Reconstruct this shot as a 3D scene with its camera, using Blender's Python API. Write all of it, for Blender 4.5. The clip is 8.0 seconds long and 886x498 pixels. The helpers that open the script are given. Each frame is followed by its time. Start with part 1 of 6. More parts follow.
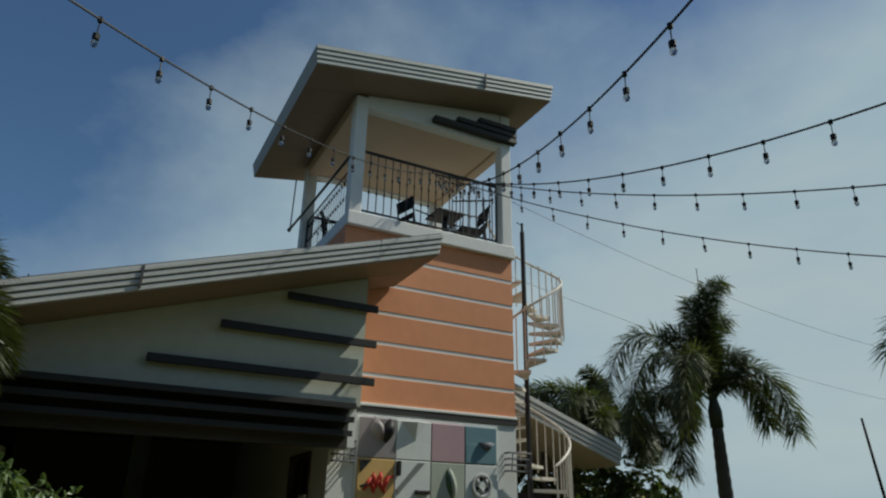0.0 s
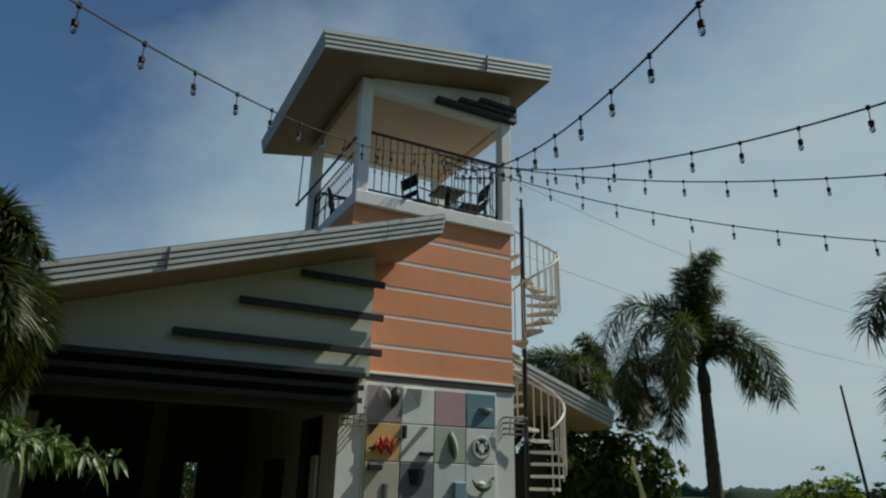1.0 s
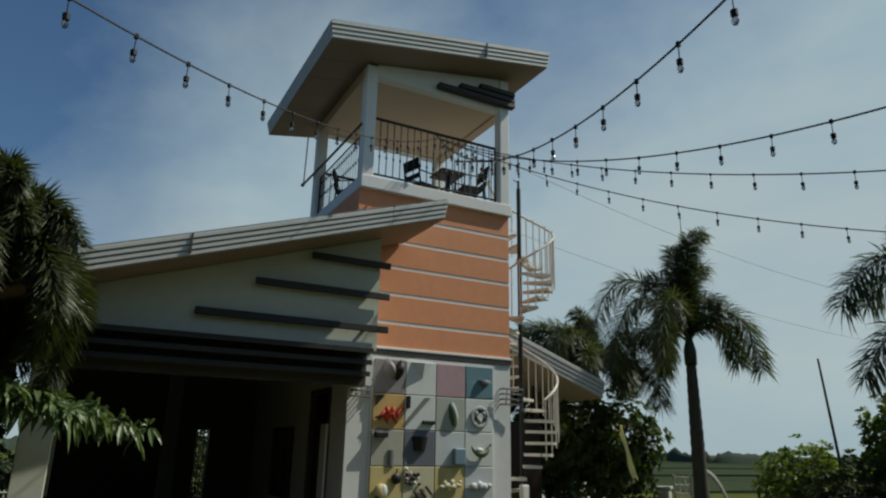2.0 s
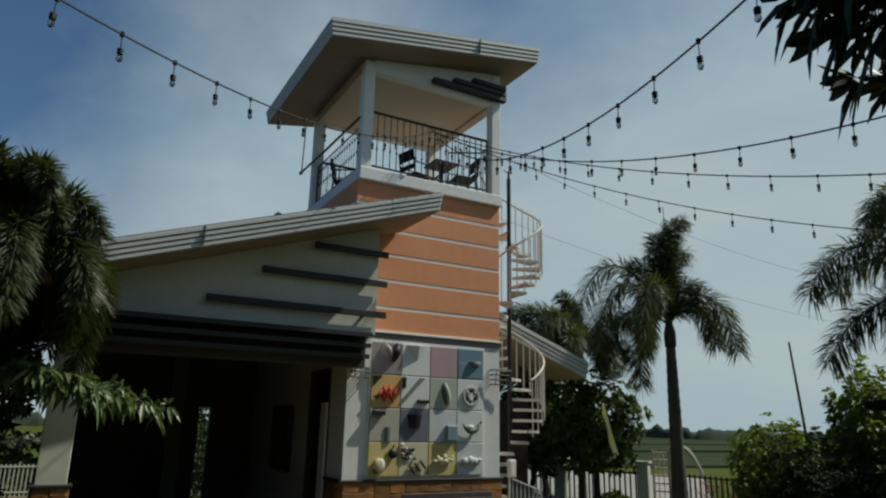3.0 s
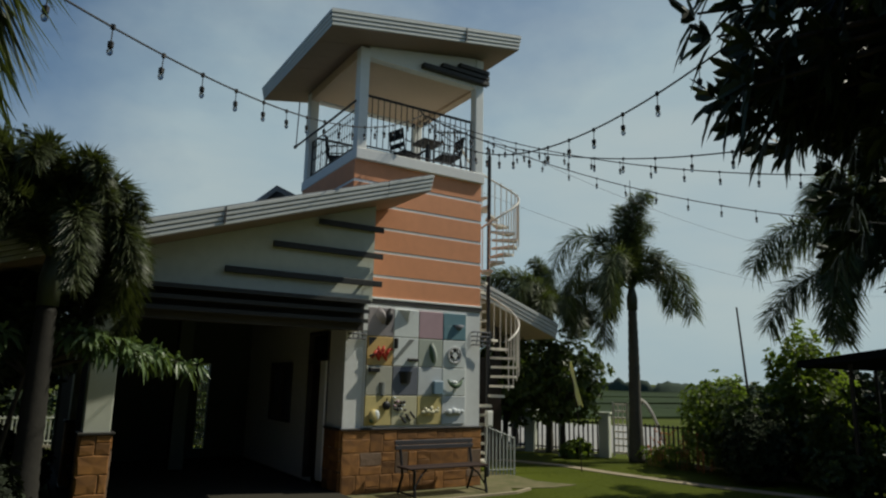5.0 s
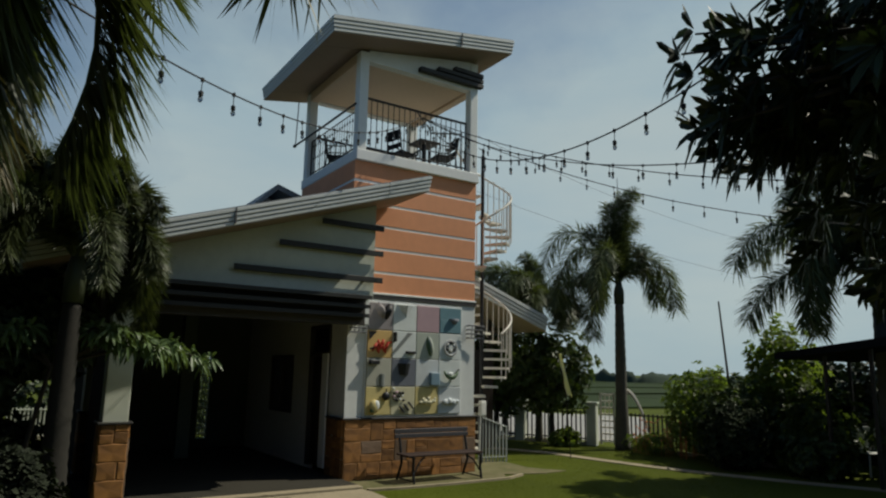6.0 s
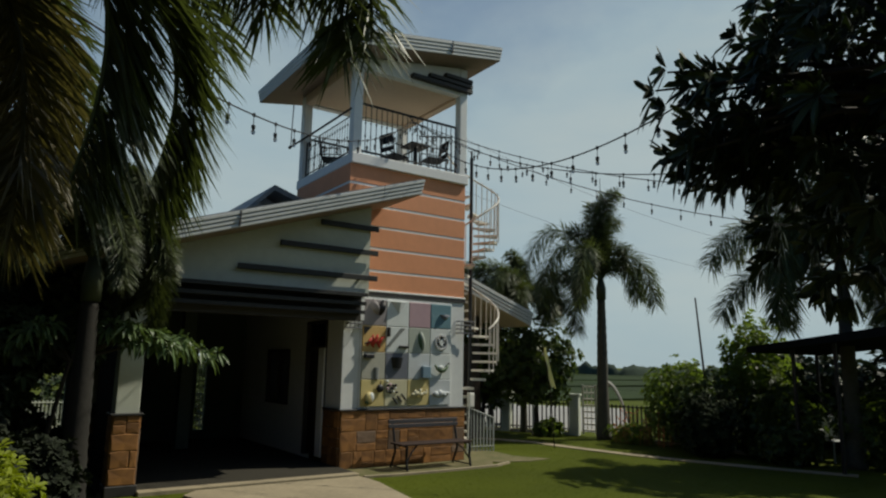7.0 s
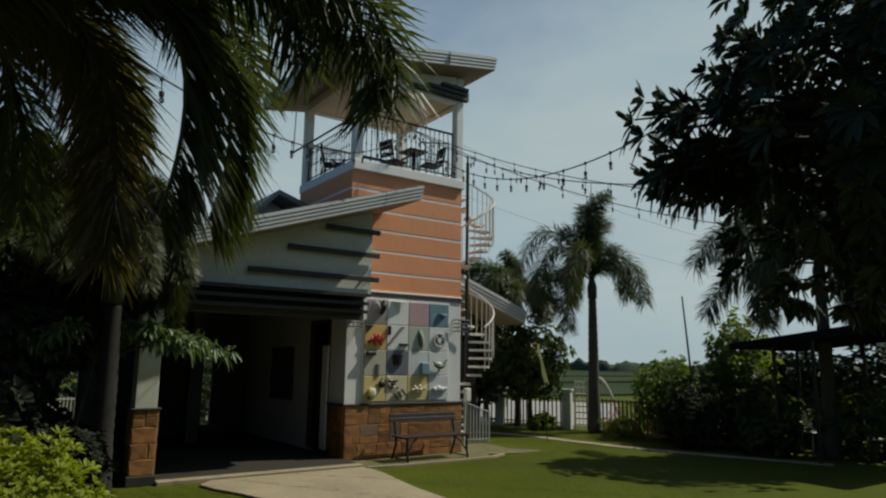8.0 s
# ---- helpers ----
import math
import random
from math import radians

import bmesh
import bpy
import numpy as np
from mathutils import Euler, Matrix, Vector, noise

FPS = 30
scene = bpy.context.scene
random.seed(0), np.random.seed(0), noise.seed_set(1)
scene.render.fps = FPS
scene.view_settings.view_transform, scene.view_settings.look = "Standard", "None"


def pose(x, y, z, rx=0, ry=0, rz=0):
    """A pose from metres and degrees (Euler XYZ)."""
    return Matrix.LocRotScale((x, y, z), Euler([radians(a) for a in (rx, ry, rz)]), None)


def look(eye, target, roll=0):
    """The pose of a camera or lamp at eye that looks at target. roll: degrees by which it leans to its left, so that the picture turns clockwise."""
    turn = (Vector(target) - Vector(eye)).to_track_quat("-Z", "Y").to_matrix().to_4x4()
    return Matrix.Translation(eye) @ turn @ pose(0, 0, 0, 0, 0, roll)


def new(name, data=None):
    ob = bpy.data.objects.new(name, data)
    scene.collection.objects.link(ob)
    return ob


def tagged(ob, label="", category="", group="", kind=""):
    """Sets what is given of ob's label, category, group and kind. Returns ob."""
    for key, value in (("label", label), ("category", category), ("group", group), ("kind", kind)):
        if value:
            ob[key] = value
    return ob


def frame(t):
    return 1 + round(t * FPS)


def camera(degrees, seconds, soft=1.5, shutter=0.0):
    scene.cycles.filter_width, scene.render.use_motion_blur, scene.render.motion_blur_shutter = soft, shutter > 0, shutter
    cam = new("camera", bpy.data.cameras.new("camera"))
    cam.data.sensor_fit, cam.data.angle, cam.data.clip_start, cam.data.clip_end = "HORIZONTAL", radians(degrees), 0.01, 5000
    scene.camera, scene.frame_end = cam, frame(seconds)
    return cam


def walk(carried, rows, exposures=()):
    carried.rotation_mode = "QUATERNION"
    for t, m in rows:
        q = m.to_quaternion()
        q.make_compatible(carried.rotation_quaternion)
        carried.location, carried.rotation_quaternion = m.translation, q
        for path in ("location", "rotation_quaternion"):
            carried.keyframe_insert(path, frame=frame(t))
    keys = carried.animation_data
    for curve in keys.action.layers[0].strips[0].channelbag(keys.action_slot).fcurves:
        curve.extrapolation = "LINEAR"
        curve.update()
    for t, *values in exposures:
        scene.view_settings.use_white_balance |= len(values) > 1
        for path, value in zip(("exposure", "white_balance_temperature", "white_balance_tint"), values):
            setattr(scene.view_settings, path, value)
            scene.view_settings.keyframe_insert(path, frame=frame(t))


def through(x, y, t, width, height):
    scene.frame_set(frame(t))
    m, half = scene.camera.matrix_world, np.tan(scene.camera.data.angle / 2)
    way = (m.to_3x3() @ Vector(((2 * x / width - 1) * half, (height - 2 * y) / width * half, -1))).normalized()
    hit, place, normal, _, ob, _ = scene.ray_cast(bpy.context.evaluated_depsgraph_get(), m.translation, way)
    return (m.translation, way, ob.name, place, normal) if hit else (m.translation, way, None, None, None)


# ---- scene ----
cam = camera(67.0, 8.0, soft=2.2)
PATH = [
    (0, (-0.11, 0.292, 1.716), (0.739, 1.933, 2.482), 1.0),
    (0.5, (-0.234, 0.064, 1.741), (0.626, 1.725, 2.45), 1.1),
    (1, (-0.383, -0.154, 1.726), (0.485, 1.521, 2.388), 1.1),
    (1.5, (-0.557, -0.377, 1.729), (0.325, 1.31, 2.344), 1.1),
    (3, (-1.096, -1.045, 1.746), (-0.155, 0.645, 2.257), 1.2),
    (3.5, (-1.284, -1.258, 1.741), (-0.317, 0.425, 2.225), 1.1),
    (4, (-1.488, -1.448, 1.734), (-0.496, 0.229, 2.185), 1.1),
    (4.5, (-1.719, -1.669, 1.776), (-0.702, 0.004, 2.186), 1.2),
    (6, (-2.367, -2.199, 1.782), (-1.292, -0.551, 2.141), 1.1),
    (6.5, (-2.586, -2.388, 1.776), (-1.49, -0.751, 2.124), 1.0),
    (7, (-2.811, -2.609, 1.787), (-1.693, -0.986, 2.127), 1.0),
    (7.5, (-3.019, -2.833, 1.811), (-1.894, -1.213, 2.143), 1.0),
    (8, (-3.232, -3.062, 1.785), (-2.097, -1.449, 2.116), 0.8),
]
walk(cam, [(t, look(eye, target, roll)) for t, eye, target, roll in PATH], [(0.0, 0.28, 6420, 3), (8.0, 0.3, 6650, 4)])

# ---- world, sun, exposure ----
SUN_FROM = Vector((0.80, -0.26, 1.0)).normalized()
SUN_EL = math.asin(SUN_FROM.z)
SUN_AZ = math.atan2(SUN_FROM.x, SUN_FROM.y)
world = bpy.data.worlds.new("world")
scene.world = world
world.use_nodes = True
wn, wl = world.node_tree.nodes, world.node_tree.links
wn.clear()
w_out = wn.new("ShaderNodeOutputWorld")
w_bg = wn.new("ShaderNodeBackground")
w_sky = wn.new("ShaderNodeTexSky")
w_sky.sky_type = "NISHITA"
w_sky.sun_disc = False
w_sky.sun_elevation, w_sky.sun_rotation = SUN_EL, SUN_AZ
w_sky.air_density, w_sky.dust_density, w_sky.ozone_density = 1.0, 0.8, 3.0
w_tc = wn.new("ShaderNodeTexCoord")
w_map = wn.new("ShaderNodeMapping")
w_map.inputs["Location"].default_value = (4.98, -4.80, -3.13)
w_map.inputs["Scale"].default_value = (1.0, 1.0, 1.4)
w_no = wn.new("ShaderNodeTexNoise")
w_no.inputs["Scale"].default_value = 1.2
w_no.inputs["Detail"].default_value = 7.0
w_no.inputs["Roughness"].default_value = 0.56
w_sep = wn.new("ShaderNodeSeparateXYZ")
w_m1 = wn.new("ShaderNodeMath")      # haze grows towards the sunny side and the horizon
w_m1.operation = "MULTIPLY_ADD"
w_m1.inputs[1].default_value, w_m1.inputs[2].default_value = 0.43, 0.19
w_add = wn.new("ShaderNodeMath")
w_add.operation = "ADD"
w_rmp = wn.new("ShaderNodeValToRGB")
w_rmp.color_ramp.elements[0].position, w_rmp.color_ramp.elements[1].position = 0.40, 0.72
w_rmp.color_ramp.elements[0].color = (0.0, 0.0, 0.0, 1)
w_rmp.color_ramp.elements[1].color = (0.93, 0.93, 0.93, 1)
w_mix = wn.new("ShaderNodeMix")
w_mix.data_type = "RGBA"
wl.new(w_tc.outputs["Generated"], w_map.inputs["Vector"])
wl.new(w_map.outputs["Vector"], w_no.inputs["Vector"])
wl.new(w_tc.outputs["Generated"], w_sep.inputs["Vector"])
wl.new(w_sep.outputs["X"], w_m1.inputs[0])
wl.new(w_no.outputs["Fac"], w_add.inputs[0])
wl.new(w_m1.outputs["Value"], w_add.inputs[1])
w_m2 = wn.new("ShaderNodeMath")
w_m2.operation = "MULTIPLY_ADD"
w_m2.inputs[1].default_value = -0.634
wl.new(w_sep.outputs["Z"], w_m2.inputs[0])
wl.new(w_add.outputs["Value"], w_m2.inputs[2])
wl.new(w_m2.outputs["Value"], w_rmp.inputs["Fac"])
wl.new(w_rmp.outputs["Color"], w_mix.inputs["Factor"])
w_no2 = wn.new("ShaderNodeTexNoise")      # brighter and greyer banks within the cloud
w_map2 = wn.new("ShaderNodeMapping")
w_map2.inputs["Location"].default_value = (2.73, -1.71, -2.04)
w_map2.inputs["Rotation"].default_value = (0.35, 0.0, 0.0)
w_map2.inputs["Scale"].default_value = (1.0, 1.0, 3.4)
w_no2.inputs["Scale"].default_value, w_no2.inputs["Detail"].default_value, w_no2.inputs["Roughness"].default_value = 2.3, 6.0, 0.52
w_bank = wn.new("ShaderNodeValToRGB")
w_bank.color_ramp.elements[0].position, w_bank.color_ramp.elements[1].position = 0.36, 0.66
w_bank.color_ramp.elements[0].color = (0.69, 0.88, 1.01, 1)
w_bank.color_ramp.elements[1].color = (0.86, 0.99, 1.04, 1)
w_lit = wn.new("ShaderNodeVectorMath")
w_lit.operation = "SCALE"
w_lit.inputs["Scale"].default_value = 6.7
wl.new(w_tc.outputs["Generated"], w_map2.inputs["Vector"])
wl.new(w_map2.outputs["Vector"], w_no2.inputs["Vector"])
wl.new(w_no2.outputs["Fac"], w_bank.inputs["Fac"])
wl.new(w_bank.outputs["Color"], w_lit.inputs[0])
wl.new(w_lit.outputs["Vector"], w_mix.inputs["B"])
w_hue = wn.new("ShaderNodeHueSaturation")      # the deep clear blue of rinsed tropical air
w_hue.inputs["Saturation"].default_value, w_hue.inputs["Value"].default_value = 1.12, 1.0
wl.new(w_sky.outputs["Color"], w_hue.inputs["Color"])
wl.new(w_hue.outputs["Color"], w_mix.inputs["A"])
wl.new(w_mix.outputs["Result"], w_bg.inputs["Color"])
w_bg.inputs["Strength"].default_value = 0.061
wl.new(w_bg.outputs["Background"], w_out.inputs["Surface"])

sun_data = bpy.data.lights.new("sun", "SUN")
sun_data.energy, sun_data.angle, sun_data.color = 3.1, radians(0.6), (1.0, 0.93, 0.82)
sun = new("sun", sun_data)
sun.matrix_world = look(SUN_FROM * 60, (0, 0, 0))

# ---- materials ----


def material(name, color, rough=0.7, metal=0.0, vary=0.18, grain=14.0, stain=1.1, bump=0.15, second=None, island=0.0, each=0.0, spec=0.4):
    """A painted or natural surface: grain and stains at two scales, relief, and a shift from piece to piece."""
    m = bpy.data.materials.new(name)
    m.use_nodes = True
    n, l = m.node_tree.nodes, m.node_tree.links
    b = n["Principled BSDF"]
    b.inputs["Roughness"].default_value, b.inputs["Metallic"].default_value = rough, metal
    b.inputs["Specular IOR Level"].default_value = spec
    tc = n.new("ShaderNodeTexCoord")
    fine, wide = n.new("ShaderNodeTexNoise"), n.new("ShaderNodeTexNoise")
    fine.inputs["Scale"].default_value, fine.inputs["Detail"].default_value = grain, 6.0
    wide.inputs["Scale"].default_value, wide.inputs["Detail"].default_value = stain, 4.0
    for t in (fine, wide):
        l.new(tc.outputs["Object"], t.inputs["Vector"])
    ramp = n.new("ShaderNodeValToRGB")
    c = Vector(color)
    s = Vector(second) if second else c * (1 - vary)
    ramp.color_ramp.elements[0].position, ramp.color_ramp.elements[1].position = 0.3, 0.68
    ramp.color_ramp.elements[0].color, ramp.color_ramp.elements[1].color = (*s, 1), (*(c * (1 + vary * 0.35)), 1)
    mean = n.new("ShaderNodeMath")
    mean.operation = "MULTIPLY_ADD"
    mean.inputs[1].default_value = 0.45
    half = n.new("ShaderNodeMath")
    half.operation = "MULTIPLY"
    half.inputs[1].default_value = 0.55
    l.new(wide.outputs["Fac"], half.inputs[0])
    l.new(fine.outputs["Fac"], mean.inputs[0])
    l.new(half.outputs["Value"], mean.inputs[2])
    l.new(mean.outputs["Value"], ramp.inputs["Fac"])
    out = ramp.outputs["Color"]
    for amount, kind in ((island, "ShaderNodeNewGeometry"), (each, "ShaderNodeObjectInfo")):
        if amount:
            src = n.new(kind)
            key = "Random Per Island" if kind.endswith("Geometry") else "Random"
            mr = n.new("ShaderNodeMapRange")
            mr.inputs["To Min"].default_value, mr.inputs["To Max"].default_value = 1 - amount, 1 + amount * 0.8
            l.new(src.outputs[key], mr.inputs["Value"])
            hsv = n.new("ShaderNodeHueSaturation")
            l.new(mr.outputs["Result"], hsv.inputs["Value"])
            l.new(out, hsv.inputs["Color"])
            out = hsv.outputs["Color"]
    l.new(out, b.inputs["Base Color"])
    if bump:
        bp = n.new("ShaderNodeBump")
        bp.inputs["Strength"].default_value, bp.inputs["Distance"].default_value = bump, 0.01
        l.new(fine.outputs["Fac"], bp.inputs["Height"])
        l.new(bp.outputs["Normal"], b.inputs["Normal"])
    return m


def leaf_material(name, color, second, rough=0.45, through=0.25, island=0.35):
    """Leaves: a glossy face that lets some light through, each blade a little different."""
    m = material(name, color, rough, 0, 0.2, 30, 2.0, 0.0, second, island, spec=0.3)
    n, l = m.node_tree.nodes, m.node_tree.links
    b, o = n["Principled BSDF"], n["Material Output"]
    tr = n.new("ShaderNodeBsdfTranslucent")
    tr.inputs["Color"].default_value = (color[0] * 1.5, color[1] * 1.6, color[2] * 0.7, 1)
    mx = n.new("ShaderNodeMixShader")
    mx.inputs[0].default_value = through
    l.new(b.outputs[0], mx.inputs[1])
    l.new(tr.outputs[0], mx.inputs[2])
    l.new(mx.outputs[0], o.inputs["Surface"])
    return m


def glass_material(name, tint=(0.9, 0.95, 0.95)):
    m = bpy.data.materials.new(name)
    m.use_nodes = True
    b = m.node_tree.nodes["Principled BSDF"]
    b.inputs["Base Color"].default_value = (*tint, 1)
    b.inputs["Roughness"].default_value = 0.03
    b.inputs["Transmission Weight"].default_value = 1.0
    return m


WHITE = material("white_wall_paint", (0.70, 0.71, 0.69), 0.75, vary=0.10, grain=9, stain=0.7, bump=0.06)
TRIM = material("white_trim_paint", (0.74, 0.74, 0.72), 0.6, vary=0.08, bump=0.04)
GABLE_GREY = material("grey_green_gable_paint", (0.50, 0.52, 0.44), 0.8, vary=0.14, grain=8, stain=0.6, bump=0.08)
ORANGE = material("orange_wall_paint", (0.68, 0.29, 0.142), 0.72, vary=0.12, grain=7, stain=0.9, bump=0.10)
FASCIA = material("pale_grey_metal_fascia", (0.55, 0.56, 0.54), 0.45, 0.0, vary=0.14, grain=22, stain=2.0, bump=0.04)
FASCIA_GAP = material("dark_fascia_groove", (0.075, 0.075, 0.075), 0.7, bump=0.0)
ROOFING = material("grey_roof_sheet", (0.22, 0.23, 0.23), 0.5, 0.2, vary=0.2, bump=0.05)
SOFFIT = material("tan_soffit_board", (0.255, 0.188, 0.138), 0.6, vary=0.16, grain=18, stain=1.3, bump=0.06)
CREAM = material("cream_ceiling_paint", (0.60, 0.465, 0.34), 0.7, vary=0.08, bump=0.04)
BROWN = material("dark_brown_timber", (0.046, 0.040, 0.034), 0.6, vary=0.3, grain=26, bump=0.15)
BLACK_BAR = material("charcoal_painted_timber", (0.021, 0.021, 0.019), 0.55, vary=0.2, bump=0.08)
IRON = material("black_wrought_iron", (0.022, 0.022, 0.024), 0.5, 0.3, vary=0.2, bump=0.05)
WHITE_STEEL = material("white_painted_steel", (0.66, 0.62, 0.54), 0.5, 0.0, vary=0.16, grain=18, bump=0.05)
STONE = material("tan_wall_stone", (0.33, 0.152, 0.043), 0.8, vary=0.4, grain=9, stain=3.2, bump=0.3, second=(0.13, 0.062, 0.026), each=0.4)
STONE_GREY = material("grey_brown_wall_stone", (0.19, 0.125, 0.082), 0.8, vary=0.35, grain=16, stain=3.0, bump=0.45, each=0.3)
MORTAR = material("brown_mortar", (0.23, 0.115, 0.040), 0.9, vary=0.3, bump=0.3)
CONCRETE = material("pale_concrete", (0.42, 0.37, 0.28), 0.85, vary=0.22, grain=20, stain=1.5, bump=0.25)
WALK = material("tan_worn_concrete", (0.31, 0.26, 0.17), 0.9, vary=0.3, grain=16, stain=1.3, bump=0.25)
LANE = material("pale_dusty_concrete", (0.30, 0.29, 0.265), 0.9, vary=0.2, grain=10, stain=0.8, bump=0.2)
WORN = material("mossy_worn_concrete", (0.15, 0.125, 0.065), 0.9, vary=0.4, grain=9, stain=2.2, bump=0.3, second=(0.07, 0.08, 0.018))
# shelter roofing, its near-black colour carrying the shadow of the trees
SHADED_SHEET = material("dark_matt_roof_sheet", (0.014, 0.015, 0.017), 0.95, vary=0.3, bump=0.05, spec=0.05)
PORCH_CLOSING = material("dull_dark_timber", (0.022, 0.016, 0.012), 0.95, vary=0.3, bump=0.1, spec=0.05)
# porch wall and floor colours are set deep to help the shade indoors
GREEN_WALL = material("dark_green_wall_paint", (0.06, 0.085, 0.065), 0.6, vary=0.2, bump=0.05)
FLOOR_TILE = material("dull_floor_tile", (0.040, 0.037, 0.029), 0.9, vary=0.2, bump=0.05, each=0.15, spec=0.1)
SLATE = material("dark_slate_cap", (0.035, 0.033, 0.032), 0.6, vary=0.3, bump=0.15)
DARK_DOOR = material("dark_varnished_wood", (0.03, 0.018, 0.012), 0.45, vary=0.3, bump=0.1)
BENCH_WOOD = material("weathered_grey_slat", (0.062, 0.058, 0.064), 0.7, vary=0.3, grain=30, bump=0.25, each=0.2)
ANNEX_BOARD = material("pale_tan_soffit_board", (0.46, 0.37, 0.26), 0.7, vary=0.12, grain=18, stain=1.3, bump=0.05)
SEAT_WOOD = material("dark_red_brown_slat", (0.040, 0.024, 0.019), 0.75, vary=0.3, grain=30, bump=0.25, each=0.2, spec=0.2)
RUBBER = material("black_rubber", (0.015, 0.015, 0.015), 0.6, bump=0.03)
CABLE = material("black_cable", (0.02, 0.02, 0.02), 0.6, bump=0.0)
BULB = glass_material("clear_bulb_glass", (0.36, 0.38, 0.39))
PANE = glass_material("window_glass", (0.75, 0.8, 0.8))
GRASS = material("lawn_grass", (0.07, 0.086, 0.0065), 0.95, vary=0.35, grain=30, stain=0.5, bump=0.5, second=(0.042, 0.054, 0.005), spec=0.1)
BLADE = leaf_material("grass_blade", (0.085, 0.105, 0.010), (0.065, 0.08, 0.008), 0.85, 0.45, 0.2)
PADDY = material("rice_field", (0.028, 0.044, 0.013), 0.95, vary=0.6, grain=0.9, stain=0.06, bump=0.3, spec=0.1)
FAR_TREES = material("far_tree_belt", (0.045, 0.062, 0.045), 0.95, vary=0.4, grain=0.8, stain=0.08, bump=0.0, spec=0.1)
BARK = material("grey_palm_bark", (0.088, 0.084, 0.066), 0.9, vary=0.35, grain=20, stain=4, bump=0.5)
BARK_BROWN = material("brown_tree_bark", (0.045, 0.036, 0.028), 0.9, vary=0.4, grain=24, stain=4, bump=0.6)
# palm bark darkened in its colour to carry the shade under the fronds
BARK_SHADED = material("dark_damp_palm_bark", (0.020, 0.018, 0.014), 0.9, vary=0.4, grain=20, stain=4, bump=0.5)
SHAFT = material("green_crownshaft", (0.045, 0.055, 0.028), 0.55, vary=0.25, bump=0.1)
PALM = leaf_material("foxtail_palm_leaf", (0.095, 0.116, 0.050), (0.045, 0.060, 0.025), 0.45, 0.22, 0.5)
PALM_OLD = leaf_material("ageing_palm_leaf", (0.13, 0.105, 0.055), (0.06, 0.058, 0.028), 0.5, 0.25, 0.55)
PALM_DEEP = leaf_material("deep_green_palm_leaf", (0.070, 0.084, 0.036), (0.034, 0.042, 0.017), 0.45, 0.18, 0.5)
# kept dark so the added walls throw little light back
DIMMING_WALL = material("damp_dark_boundary_wall", (0.085, 0.085, 0.07), 0.9, vary=0.35, grain=6, stain=0.6, bump=0.2)
MANGO = leaf_material("mango_leaf", (0.03, 0.047, 0.017), (0.018, 0.029, 0.011), 0.5, 0.08, 0.5)
BROAD = leaf_material("broad_green_leaf", (0.13, 0.175, 0.038), (0.075, 0.115, 0.024), 0.45, 0.48)
PALE_LEAF = leaf_material("pale_variegated_leaf", (0.13, 0.18, 0.075), (0.07, 0.115, 0.04), 0.38, 0.2)
LIME = leaf_material("lime_yellow_leaf", (0.22, 0.255, 0.014), (0.11, 0.145, 0.01), 0.65, 0.3)
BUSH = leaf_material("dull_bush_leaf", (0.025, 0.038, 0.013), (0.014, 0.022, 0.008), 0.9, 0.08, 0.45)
DARK_LEAF = leaf_material("dark_evergreen_leaf", (0.017, 0.024, 0.010), (0.010, 0.014, 0.006), 0.8, 0.05, 0.4)
HEDGE = leaf_material("hedge_leaf", (0.07, 0.10, 0.026), (0.035, 0.055, 0.015), 0.45, 0.3)
YELLOW_CLOTH = leaf_material("yellow_cloth", (0.82, 0.78, 0.52), (0.72, 0.68, 0.42), 0.8, 0.22, 0.0)
CHAIR_BLACK = material("black_moulded_plastic", (0.012, 0.012, 0.013), 0.75, vary=0.2, bump=0.03, spec=0.2)
FLOWER = material("red_flower", (0.5, 0.17, 0.08), 0.6, bump=0.0)

# ---- mesh helpers ----


def tied(m, parent):
    m.parent = parent
    return m


def thing(name, label, category, group="", kind="", at=(0, 0, 0)):
    """The empty at a thing's base, which carries its tags and parents its parts."""
    ob = new(name)
    ob.location = at
    ob.empty_display_size = 0.2
    return tagged(ob, label, category, group, kind)


